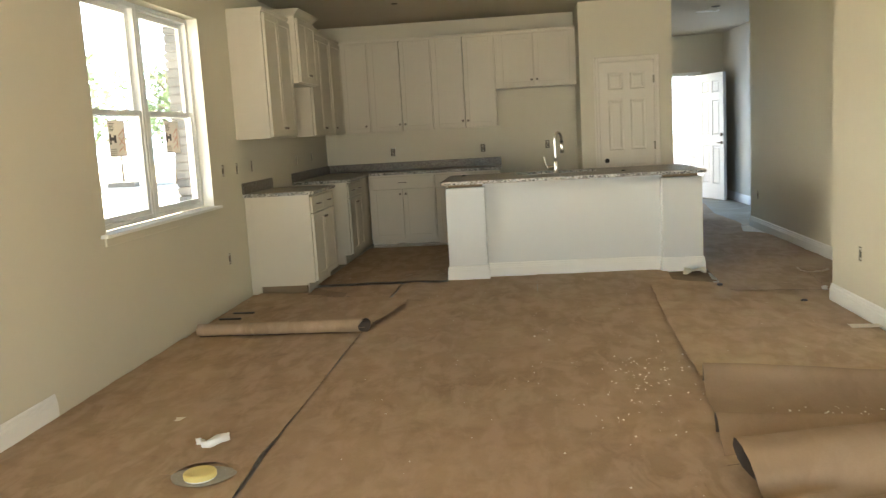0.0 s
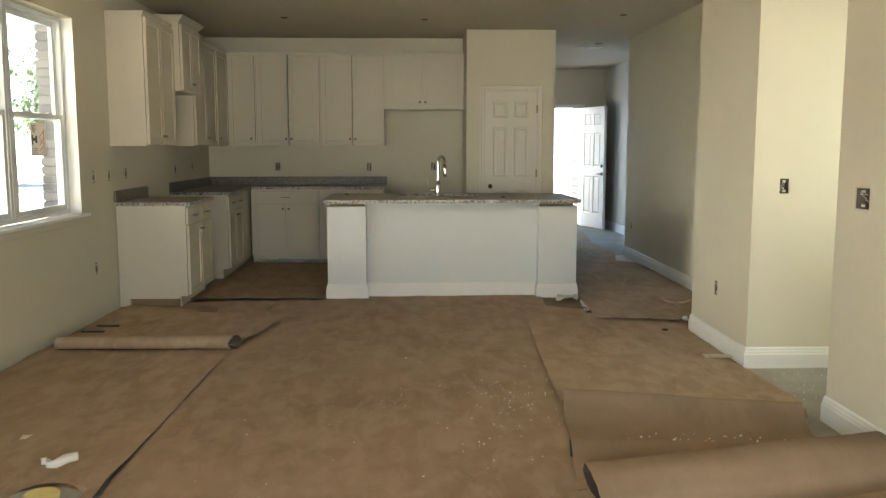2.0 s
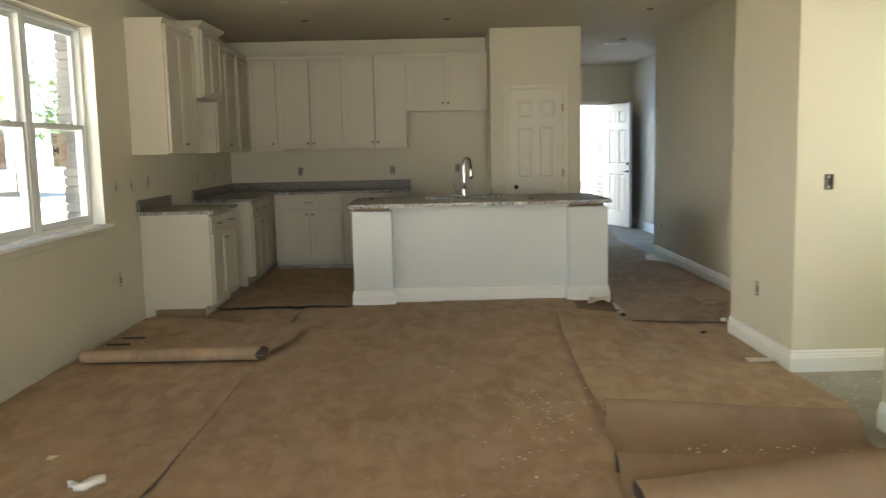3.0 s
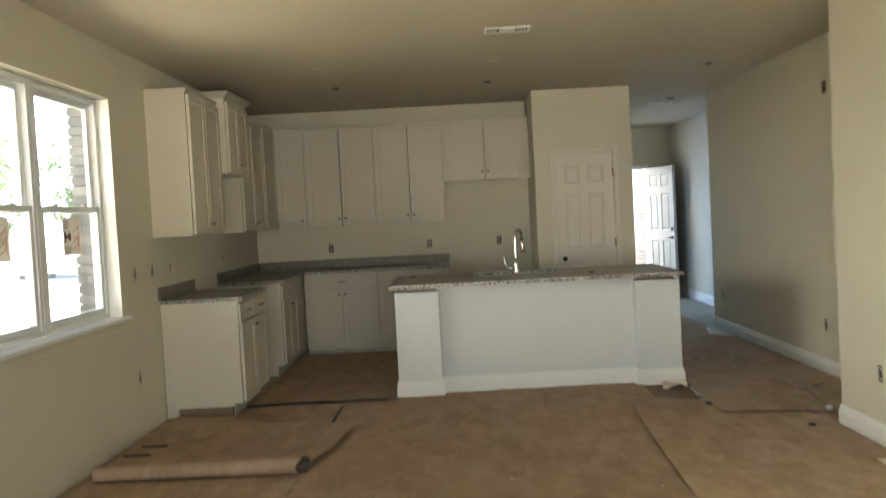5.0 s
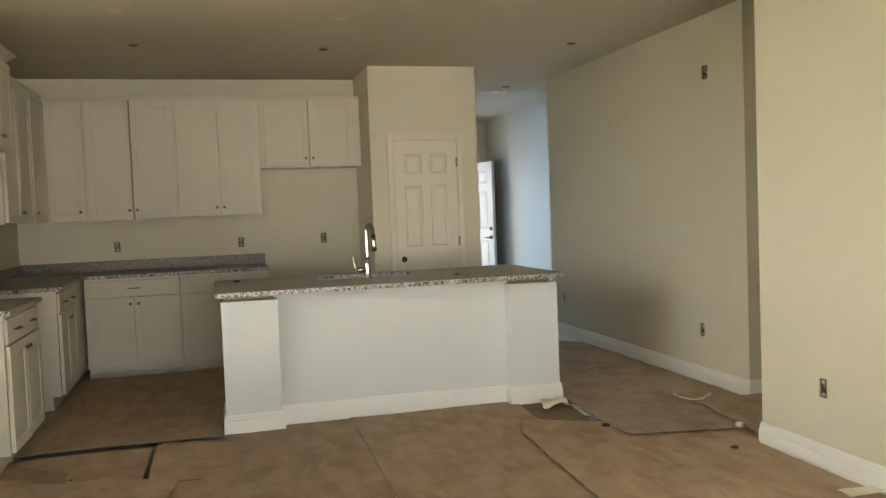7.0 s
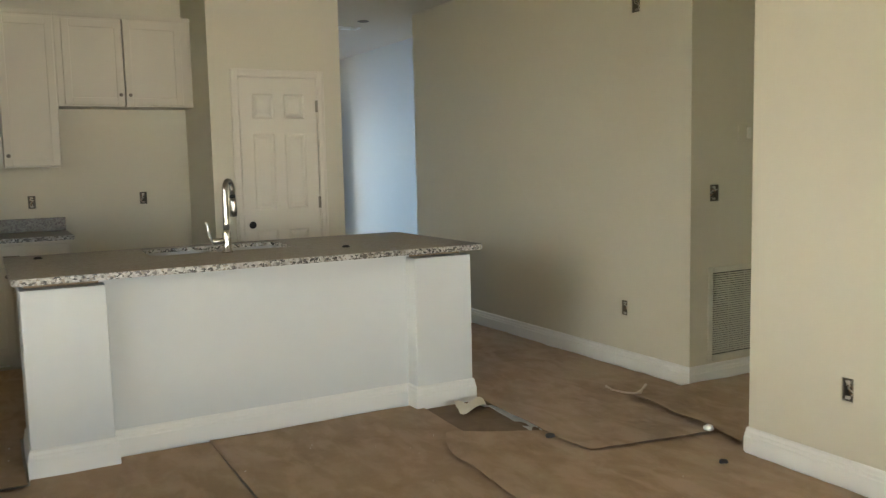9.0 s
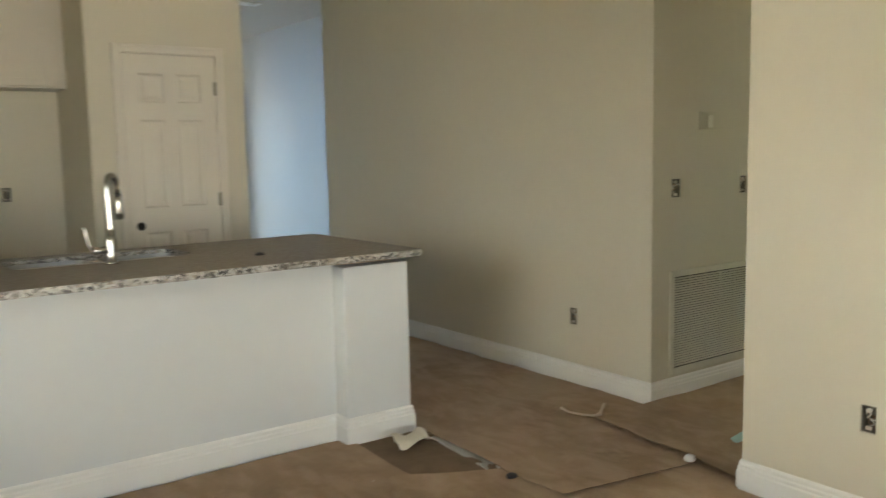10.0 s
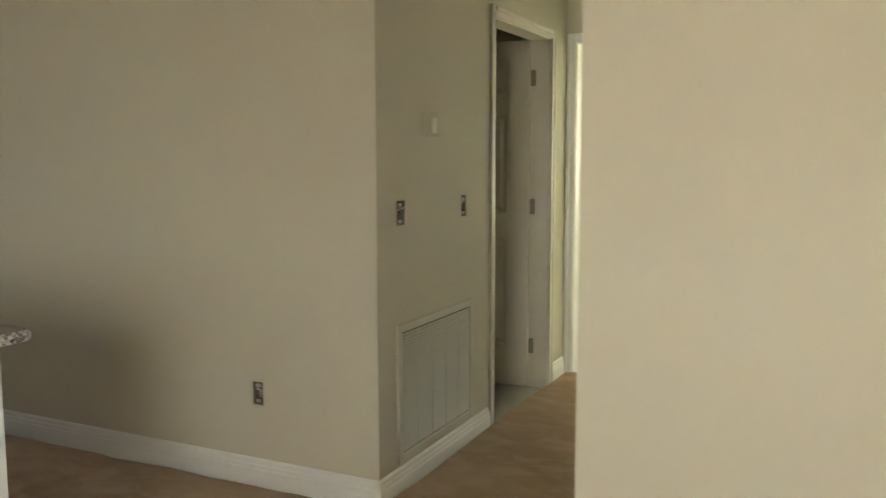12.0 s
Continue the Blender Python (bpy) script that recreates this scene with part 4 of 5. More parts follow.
# ---------------------------------------------------------------- island
def island():
    t = thing("kitchen_island", (2.9, 0.4, 0), "white painted kitchen island with two end pilasters and a baseboard", "kitchen island")
    part("core", boxes((1.79, 4.03, 0.125, 0.22, 0, 0.884), (1.79, 1.81, 0.22, 0.80, 0.0, 0.884), (4.01, 4.03, 0.22, 0.80, 0, 0.884),
                       (1.81, 4.01, 0.76, 0.80, 0.10, 0.884)), M_ISL, t)
    for x0, x1 in ((1.763, 2.118), (3.695, 4.048)):
        part("pilaster", boxes((x0, x1, 0.016, 0.40, 0, 0.848), bev=0.003), M_ISL, t)
        part("shim", boxes((x0 + 0.02, x1 - 0.02, 0.11, 0.38, 0.848, 0.884)), M_WOODRAW, t)
    part("top_rail", boxes((2.118, 3.695, 0.095, 0.125, 0.855, 0.884)), M_ISL, t)

    def bb(pts):
        bm = bmesh.new()
        P = [Vector((x, y, 0)) for x, y in pts]
        nor = []
        for i in range(len(P)):
            ds = []
            if i:
                ds.append((P[i] - P[i - 1]).normalized())
            if i < len(P) - 1:
                ds.append((P[i + 1] - P[i]).normalized())
            ns = [Vector((d.y, -d.x, 0)) for d in ds]
            m = sum(ns, Vector((0, 0, 0))).normalized()
            nor.append(m / max(0.3, m.dot(ns[0])))
        rows = [[bm.verts.new(p)] + [bm.verts.new(p + m * d + Vector((0, 0, z))) for z, d in BB_PROF] + [bm.verts.new(p + Vector((0, 0, 0.134)))] for p, m in zip(P, nor)]
        for a, b in zip(rows, rows[1:]):
            for k in range(len(a) - 1):
                bm.faces.new((a[k], b[k], b[k + 1], a[k + 1]))
        bm.faces.new(rows[0])
        bm.faces.new(rows[-1][::-1])
        bmesh.ops.recalc_face_normals(bm, faces=bm.faces)
        part("baseboard", bm, M_TRIM, t, "white moulded baseboard")

    bb([(1.763, 0.40), (1.763, 0.016), (2.118, 0.016), (2.118, 0.125), (3.695, 0.125), (3.695, 0.016), (4.048, 0.016), (4.048, 0.40)])

    # top with the sink cut out
    s = thing("island_countertop", (2.9, 0.4, CT0), "dusty speckled granite island top with a sink cut-out", "countertop", "granite countertops")
    X0, X1, Y0, Y1 = 1.728, 4.066, -0.112, 1.0
    outer = rounded(X0, X1, Y0, Y1, 0.035, 5)
    inner = rounded(2.41, 3.18, 0.50, 0.86, 0.07, 5)
    bm = bmesh.new()
    vo = [bm.verts.new((x, y, CT0)) for x, y in outer]
    vi = [bm.verts.new((x, y, CT0)) for x, y in inner]
    nn = len(vo)
    for k in range(nn):
        bm.faces.new((vo[k], vo[(k + 1) % nn], vi[(k + 1) % nn], vi[k]))
    ext = bmesh.ops.extrude_face_region(bm, geom=list(bm.faces))
    bmesh.ops.translate(bm, vec=(0, 0, CT1 - CT0), verts=[v for v in ext["geom"] if isinstance(v, bmesh.types.BMVert)])
    bmesh.ops.recalc_face_normals(bm, faces=bm.faces)
    edges = [e for e in bm.edges if abs(e.verts[0].co.z - e.verts[1].co.z) < 1e-5 and len(e.link_faces) == 2 and abs(e.link_faces[0].normal.z - e.link_faces[1].normal.z) > 0.5]
    bmesh.ops.bevel(bm, geom=edges, offset=0.005, segments=2, affect="EDGES")
    part("slab", bm, M_GRAN, s)

    k = thing("sink", (2.795, 0.68, 0.70), "double-bowl stainless steel undermount sink in the island", "sink")
    for x0, x1 in ((2.405, 2.785), (2.805, 3.185)):
        bm = bmesh.new()
        rows = []
        for z, ins in ((0.896, 0.009), (0.880, 0.010), (0.76, 0.012), (0.705, 0.03), (0.70, 0.06)):
            rows.append([bm.verts.new((x, y, z)) for x, y in rounded(x0 + ins, x1 - ins, 0.495 + ins, 0.865 - ins, 0.06, 4)])
        for a, b in zip(rows, rows[1:]):
            for q in range(len(a)):
                bm.faces.new((a[q], b[q], b[(q + 1) % len(a)], a[(q + 1) % len(a)]))
        bm.faces.new(rows[-1])
        part("bowl", bm, M_STEEL, k, smooth=True)
    part("divider", boxes((2.783, 2.807, 0.50, 0.86, 0.78, 0.872), bev=0.006), M_STEEL, k)

    f = thing("faucet", (2.785, 0.43, CT1), "polished chrome gooseneck pull-down faucet with a side lever", "faucet")
    part("base", lathe(bmesh.new(), 2.785, 0.43, ((0.030, CT1), (0.029, CT1 + 0.006), (0.024, CT1 + 0.012), (0.022, CT1 + 0.05), (0.023, CT1 + 0.10), (0.016, CT1 + 0.125)), 20), M_CHROME, f, smooth=True)
    pts, rr = [], []
    for q in range(6):
        pts.append((2.785, 0.43, CT1 + 0.11 + 0.043 * q))
        rr.append(0.0175 - 0.0006 * q)
    for q in range(1, 13):
        a = math.pi * q / 12
        pts.append((2.785 + 0.032 * (1 - math.cos(a)), 0.43 + 0.045 * (1 - math.cos(a)), CT1 + 0.325 + 0.055 * math.sin(a)))
        rr.append(0.0145)
    pts.append((2.850, 0.522, CT1 + 0.295))
    rr.append(0.0145)
    part("neck", tube(bmesh.new(), pts, rr, 14), M_CHROME, f, smooth=True)
    part("spray_head", tube(bmesh.new(), [(2.850, 0.522, CT1 + 0.292), (2.851, 0.524, CT1 + 0.26), (2.853, 0.528, CT1 + 0.215), (2.854, 0.530, CT1 + 0.185)], [0.0155, 0.0175, 0.022, 0.020], 14), M_CHROME, f, smooth=True)
    part("nozzle_ring", tube(bmesh.new(), [(2.850, 0.522, CT1 + 0.298), (2.850, 0.522, CT1 + 0.288)], 0.0168, 14), M_BLACK, f, smooth=True)
    lever = part("lever_body", tube(bmesh.new(), [(2.78, 0.43, CT1 + 0.065), (2.74, 0.43, CT1 + 0.062), (2.715, 0.43, CT1 + 0.060), (2.708, 0.43, CT1 + 0.060)], [0.014, 0.017, 0.017, 0.012], 14), M_CHROME, f, smooth=True)
    part("lever", tube(bmesh.new(), [(2.712, 0.43, CT1 + 0.062), (2.695, 0.43, CT1 + 0.085), (2.688, 0.43, CT1 + 0.12), (2.684, 0.43, CT1 + 0.15), (2.676, 0.43, CT1 + 0.165)], [0.008, 0.0065, 0.0055, 0.006, 0.004], 8), M_CHROME, lever, smooth=True)
    for x, y in ((3.39, 0.245), (1.886, 0.775)):
        c = thing("hole_cover", (x, y, CT1), "small dark disc over a tap hole in the granite", "hole cover", "discs on the granite")
        part("disc", lathe(bmesh.new(), x, y, ((0.022, CT1), (0.022, CT1 + 0.004), (0.014, CT1 + 0.012)), 16), M_BLACK, c, smooth=True)


island()


# ---------------------------------------------------------------- doors
def six_panel(parent, w, h, th=0.035, mat=None, both=True):
    """A moulded six-panel leaf in its own axes: x from 0 to w, y from 0 (face) to th."""
    mat = mat or M_DOOR
    st = 0.16 * w
    mid = 0.13 * w
    xs = ((st, w / 2 - mid / 2), (w / 2 + mid / 2, w - st))
    zs = ((0.24, 0.87), (1.03, 1.60), (1.71, h - 0.12))
    bm = bmesh.new()
    box(bm, 0, st, 0, th, 0, h)
    box(bm, w - st, w, 0, th, 0, h)
    box(bm, w / 2 - mid / 2, w / 2 + mid / 2, 0, th, 0.24, h - 0.12)
    for z0, z1 in ((0, 0.24), (0.87, 1.03), (1.60, 1.71), (h - 0.12, h)):
        for a, b in ((st, w / 2 - mid / 2), (w / 2 + mid / 2, w - st)):
            box(bm, a, b, 0, th, z0, z1)
    for a, b in ((0, 0.24), (h - 0.12, h)):
        box(bm, w / 2 - mid / 2, w / 2 + mid / 2, 0, th, a, b)
    bmesh.ops.remove_doubles(bm, verts=bm.verts, dist=0.0001)
    leaf = part("leaf", bm, mat, parent, local=True)
    for a, b in xs:
        for c, d in zs:
            pb = bmesh.new()
            rows = []
            for ins, y in ((0.0, 0.001), (0.012, 0.011), (0.022, 0.011), (0.042, 0.004)):
                rows.append([pb.verts.new((x, y, z)) for x, z in ((a + ins, c + ins), (b - ins, c + ins), (b - ins, d - ins), (a + ins, d - ins))])
            for p, q in zip(rows, rows[1:]):
                for k in range(4):
                    pb.faces.new((p[k], p[(k + 1) % 4], q[(k + 1) % 4], q[k]))
            pb.faces.new(rows[-1])
            rows = []
            for ins, y in ((0.0, th - 0.001), (0.012, th - 0.011), (0.022, th - 0.011), (0.042, th - 0.004)):
                rows.append([pb.verts.new((x, y, z)) for x, z in ((a + ins, c + ins), (b - ins, c + ins), (b - ins, d - ins), (a + ins, d - ins))])
            for p, q in zip(rows, rows[1:]):
                for k in range(4):
                    pb.faces.new((p[k], q[k], q[(k + 1) % 4], p[(k + 1) % 4]))
            pb.faces.new(rows[-1][::-1])
            part("panel", pb, mat, leaf, local=True)
    return leaf


def casing(parent, axis, face, sign, u0, u1, top, mat=None, w=0.057):
    """Door casing round an opening, on the wall's face."""
    def b(u_a, u_b, z_a, z_b, d):
        lo, hi = sorted((face, face + sign * d))
        return (u_a, u_b, lo, hi, z_a, z_b) if axis == "y" else (lo, hi, u_a, u_b, z_a, z_b)

    bm = bmesh.new()
    for ua, ub in ((u0 - w, u0 - 0.004), (u1 + 0.004, u1 + w)):
        box(bm, *b(ua, ub, 0, top + w, 0.012), bev=0.003)
        inner = (ua, ua + 0.022) if ua < u0 else (ub - 0.022, ub)
        box(bm, *b(inner[0], inner[1], 0, top + w, 0.018), bev=0.004)
    box(bm, *b(u0 - 0.004, u1 + 0.004, top + 0.004, top + w, 0.012), bev=0.003)
    box(bm, *b(u0 - 0.004, u1 + 0.004, top + w - 0.022, top + w, 0.018), bev=0.004)
    part("casing", bm, mat or M_DOOR, parent)


def jamb(parent, u0, u1, top, y0, y1, mat=None):
    part("jamb", boxes((u0 - 0.018, u0, y0, y1, 0, top), (u1, u1 + 0.018, y0, y1, 0, top), (u0 - 0.018, u1 + 0.018, y0, y1, top, top + 0.018)), mat or M_DOOR, parent)


def hinge(parent, x, y, z, local=False):
    part("hinge", boxes((x - 0.006, x + 0.006, y - 0.008, y + 0.004, z - 0.045, z + 0.045), (x - 0.018, x + 0.018, y - 0.001, y + 0.002, z - 0.044, z + 0.044), bev=0.001), M_BRONZE, parent, local=local)


# pantry door, closed, its knob not yet fitted
d = thing("door_1", (3.68, 2.197, 0), "closed white six-panel pantry door without its knob", kind="structure")
casing(d, "y", 2.197, -1, PD[0], PD[1], 2.032)
jamb(d, PD[0], PD[1], 2.032, 2.199, 2.316)


def closed_leaf(parent, x0, y0, z0, w, h):
    leaf = six_panel(parent, w, h)
    leaf.location = Vector((x0, y0, z0)) - origin(parent)
    return leaf


pl = closed_leaf(d, PD[0] + 0.004, 2.203, 0.012, PD[1] - PD[0] - 0.008, 2.016)
# flat black disc painted as the shade in the bored hole
kh = part("knob_hole_disc", lathe(bmesh.new(), 0, 0, ((0.027, 0), (0.027, 0.003)), 20), M_DARK, pl, "round black disc for the shade in a bored knob hole", local=True)
kh.matrix_basis = pose(0.065, -0.0005, 0.915, 90, 0, 0)
for z in (0.25, 1.08, 1.82):
    hinge(d, PD[1] + 0.002, 2.197, z)

# front door, standing open
d = thing("door_2", ((FD[0] + FD[1]) / 2, END, 0), "white six-panel front door standing open to bright daylight", kind="structure")
casing(d, "y", END, -1, FD[0] + 0.02, FD[1] - 0.02, 2.05, M_TRIM)
part("jamb", boxes((FD[0], FD[0] + 0.02, END + 0.002, END + 0.158, 0, 2.05), (FD[1] - 0.02, FD[1], END + 0.002, END + 0.158, 0, 2.05), (FD[0], FD[1], END + 0.002, END + 0.158, 2.05, 2.069)), M_TRIM, d)
part("threshold", boxes((FD[0] + 0.02, FD[1] - 0.02, END - 0.01, END + 0.17, 0.0, 0.022), bev=0.004), M_BRONZE, d)
fl = six_panel(d, 0.86, 2.03, 0.044, M_ENTRY)
fl.matrix_basis = pose(FD[1] - 0.022 - d.location.x, -0.004, 0.018, 0, 0, -75)
for zz, nm in ((1.05, "deadbolt"), (0.92, "handle")):
    bm = bmesh.new()
    for s, y in ((-1, 0.0), (1, 0.044)):
        tube(bm, [(0.80, y, zz), (0.80, y + s * 0.02, zz)], 0.028, 14)
    if nm == "handle":
        for s, y in ((-1, 0.0), (1, 0.044)):
            tube(bm, [(0.80, y + s * 0.018, zz), (0.80, y + s * 0.05, zz), (0.79, y + s * 0.055, zz), (0.70, y + s * 0.055, zz)], 0.009, 8)
    part(nm, bm, M_NICKEL, fl, "dark nickel door hardware", smooth=True, local=True)
for z in (0.25, 1.02, 1.80):
    part("hinge", boxes((-0.008, 0.004, -0.006, 0.008, z - 0.05, z + 0.05)), M_BRONZE, fl, local=True)

# passage door, open into a dark room
d = thing("door_3", ((DR[0] + DR[1]) / 2, -0.487, 0), "white six-panel passage door opened into a dark room", kind="structure")
casing(d, "y", -0.487, -1, DR[0], DR[1], 2.032)
jamb(d, DR[0], DR[1], 2.032, -0.485, -0.368)
pl = six_panel(d, 0.83, 2.016)
pl.matrix_basis = pose(DR[1] - 0.004 - d.location.x, 0.118, 0.012, 0, 0, 97)
for z in (0.25, 1.08, 1.82):
    part("hinge", boxes((DR[1] - 0.004, DR[1] + 0.001, -0.40, -0.362, z - 0.045, z + 0.045)), M_BRONZE, d)
# opening at the passage's end
d = thing("door_4", (7.5, -0.94, 0), "cased opening at the end of the passage", kind="structure")
casing(d, "x", 7.50, -1, -1.30, -0.552, 2.04, M_TRIM)
part("jamb", boxes((7.502, 7.618, -0.552, -0.534, 0, 2.04), (7.502, 7.618, -1.318, -1.30, 0, 2.04), (7.502, 7.618, -1.30, -0.552, 2.04, 2.058)), M_TRIM, d)


# ---------------------------------------------------------------- return-air grille, thermostat
M_GRILLE = painted("grille_enamel", (0.60, 0.57, 0.47), 0.5, orange_peel=0.0)


def grille():
    x0, x1, z0, z1, y = 5.375, 6.10, 0.150, 0.715, -0.487
    g = thing("return_grille", ((x0 + x1) / 2, y, z0), "white louvred return-air grille low on the passage wall", "air grille")
    part("frame", boxes((x0, x0 + 0.035, y - 0.012, y - 0.0005, z0, z1), (x1 - 0.035, x1, y - 0.012, y - 0.0005, z0, z1),
                        (x0 + 0.035, x1 - 0.035, y - 0.012, y - 0.0005, z0, z0 + 0.035), (x0 + 0.035, x1 - 0.035, y - 0.012, y - 0.0005, z1 - 0.035, z1), bev=0.003), M_GRILLE, g)
    # black sheet behind the louvres stands for the duct's shade
    part("backing", boxes((x0 + 0.03, x1 - 0.03, y - 0.002, y - 0.0005, z0 + 0.03, z1 - 0.03)), M_DARK, g)
    for k in range(1, 5):
        xx = x0 + 0.035 + (x1 - x0 - 0.07) * k / 5
        part("divider", boxes((xx - 0.003, xx + 0.003, y - 0.0115, y - 0.0103, z0 + 0.035, z1 - 0.035)), M_GRILLE, g)
    nl = 36
    zi0, zi1 = z0 + 0.040, z1 - 0.040
    mesh = None
    for k in range(nl):
        z = zi0 + (zi1 - zi0) * (k + 0.5) / nl
        if mesh is None:
            bm = bmesh.new()
            w = x1 - x0 - 0.07
            vs = [bm.verts.new(p) for p in ((0, 0, 0.0036), (w, 0, 0.0036), (w, 0, 0.0048), (0, 0, 0.0048), (0, -0.008, -0.0040), (w, -0.008, -0.0040), (w, -0.008, -0.0028), (0, -0.008, -0.0028))]
            for f in ((0, 1, 2, 3), (4, 7, 6, 5), (0, 4, 5, 1), (3, 2, 6, 7), (0, 3, 7, 4), (1, 5, 6, 2)):
                bm.faces.new([vs[i] for i in f])
            bmesh.ops.recalc_face_normals(bm, faces=bm.faces)
            mesh = bpy.data.meshes.new("slat")
            bm.to_mesh(mesh)
            bm.free()
            mesh.materials.append(M_GRILLE)
        s = new("slat", mesh)
        s.parent = g
        s.location = Vector((x0 + 0.035, y - 0.002, z)) - g.location


grille()
t = thing("thermostat", (5.69, -0.487, 1.455), "white thermostat on its square mounting plate in the passage", "thermostat")
part("plate", boxes((5.610, 5.772, -0.4925, -0.4875, 1.455, 1.553), bev=0.002), M_WALL, t)
part("body", boxes((5.678, 5.714, -0.502, -0.4925, 1.468, 1.535), bev=0.004), M_PLATE, t)

# ---------------------------------------------------------------- ceiling fittings


def rough_light(x, y, white, r=0.035):
    t = thing("ceiling_light_box", (x, y, CEIL - 0.012), "small round ceiling light box" + (" with a pale cover" if white else ", a brown disc for its shaded inside"), "ceiling light", "ceiling light boxes")
    part("ring", lathe(bmesh.new(), x, y, ((r, CEIL - 0.0005), (r * 1.04, CEIL - 0.004), (r * 0.85, CEIL - 0.008)), 20), M_WALL if white else M_BOXB, t, smooth=False)
    # open boxes get a dark disc for their inside shade
    part("cover", lathe(bmesh.new(), x, y, ((r * 0.8, CEIL - 0.008), (r * 0.7, CEIL - 0.011)), 20), M_WALL if white else M_DUCT, t)
    return t


for x, y, w, r in ((2.67, 0.33, True, 0.048), (1.205, 0.25, True, 0.048), (1.22, 1.345, False, 0.036), (2.67, 1.43, False, 0.036), (4.675, 1.05, False, 0.036), (1.80, -1.95, False, 0.055), (4.95, 3.45, False, 0.055), (5.01, 3.84, True, 0.055)):
    rough_light(x, y, w, r)


def register(x0, x1, y0, y1):
    t = thing("ceiling_register", ((x0 + x1) / 2, (y0 + y1) / 2, CEIL - 0.015), "white ceiling air register with dark louvre openings", "air register")
    part("frame", boxes((x0, x1, y0, y0 + 0.02, CEIL - 0.010, CEIL - 0.0005), (x0, x1, y1 - 0.02, y1, CEIL - 0.010, CEIL - 0.0005),
                        (x0, x0 + 0.02, y0 + 0.02, y1 - 0.02, CEIL - 0.010, CEIL - 0.0005), (x1 - 0.02, x1, y0 + 0.02, y1 - 0.02, CEIL - 0.010, CEIL - 0.0005), bev=0.002), M_TRIM, t)
    w = x1 - x0
    part("centre_plate", boxes((x0 + w * 0.33, x1 - w * 0.33, y0 + 0.02, y1 - 0.02, CEIL - 0.012, CEIL - 0.004)), M_TRIM, t)
    # brown sheet stands for the shade up inside the register
    part("backing", boxes((x0 + 0.02, x1 - 0.02, y0 + 0.02, y1 - 0.02, CEIL - 0.003, CEIL - 0.0005)), M_DUCT, t)
    for k in range(6):
        for a in (x0 + 0.028, x1 - w * 0.33 + 0.012):
            xx = a + (w * 0.33 - 0.05) * k / 5
            part("louvre", boxes((xx, xx + 0.003, y0 + 0.02, y1 - 0.02, CEIL - 0.012, CEIL - 0.003)), M_TRIM, t)


register(2.545, 2.865, -0.92, -0.74)
register(4.80, 5.08, 3.80, 3.94)

# ---------------------------------------------------------------- litter on the floor


def crumple(name, x, y, z, pts, label, mat, seed, h=0.03):
    """A bent scrap: a small grid folded about."""
    def fn(u, v):
        (ax, ay), (bx, by), (cx, cy), (dx, dy) = pts
        px = (ax * (1 - u) + bx * u) * (1 - v) + (dx * (1 - u) + cx * u) * v
        py = (ay * (1 - u) + by * u) * (1 - v) + (dy * (1 - u) + cy * u) * v
        return (x + px, y + py, z + max(0, h * (0.5 + noise.noise(Vector((px * 14 + seed, py * 14, seed))))))

    ob = solid(name, surf(bmesh.new(), fn, 10, 8), mat, label, "litter", smooth=True)
    m = ob.modifiers.new("thickness", "SOLIDIFY")
    m.thickness = 0.002
    return ob


crumple("paper_scrap", 3.92, -0.14, 0.016, [(-0.10, -0.09), (0.09, -0.12), (0.13, 0.05), (-0.05, 0.08)], "torn pale cardboard scrap against the island's foot", M_SCRAP, 3, 0.045)
crumple("paper_scrap", 4.55, -2.30, 0.028, [(-0.10, -0.05), (0.09, -0.05), (0.095, 0.03), (-0.09, 0.05)], "flat cream paper scrap at the wall's foot", M_SCRAP, 5, 0.004)
crumple("paper_scrap", 4.06, -0.38, 0.004, [(-0.06, -0.26), (0.03, -0.28), (0.02, 0.25), (-0.005, 0.25)], "strip of bluish plastic film beside the hall paper", M_TUB, 8, 0.006)
crumple("wrapper", 5.06, -1.15, 0.036, [(-0.05, -0.03), (0.07, -0.02), (0.07, 0.03), (-0.03, 0.03)], "crumpled teal wrapper on the passage paper", M_TEAL, 9, 0.03)
crumple("paper_scrap", 0.70, -3.70, 0.014, [(-0.03, -0.025), (0.02, -0.03), (0.03, 0.02), (-0.02, 0.03)], "small pale paper fleck", M_SCRAP, 15, 0.008)


crumple("plastic_film", 1.15, 2.38, 0.026, [(-0.50, -0.05), (0.60, -0.03), (0.60, 0.05), (-0.50, 0.05)], "crumpled strip of white plastic film along the cabinet toe kick", M_TUB, 12, 0.035)
crumple("plastic_film", 5.10, 2.75, 0.004, [(-0.16, -0.75), (0.11, -0.95), (0.11, 0.22), (-0.10, 0.22)], "torn white plastic film on the slab by the hall wall", M_TUB, 14, 0.010)


def tissue():
    bm = bmesh.new()
    rnd = random.Random(8)
    path = [(0.935, -4.06, 0.03), (0.965, -4.06, 0.03), (0.985, -4.10, 0.028), (1.01, -4.10, 0.03), (1.04, -4.05, 0.034), (1.075, -4.01, 0.034)]
    tube(bm, path, [0.010, 0.018, 0.013, 0.018, 0.018, 0.016], 12)
    for v in bm.verts:
        v.co += Vector([0.016 * noise.noise(v.co * 70 + Vector((k * 7, 0, 0))) + rnd.uniform(-0.003, 0.003) for k in range(3)])
        v.co.z = max(v.co.z, 0.018)
    solid("tissue", bm, M_TOWEL, "crumpled white tissue on the brown paper", "litter", smooth=True)


tissue()

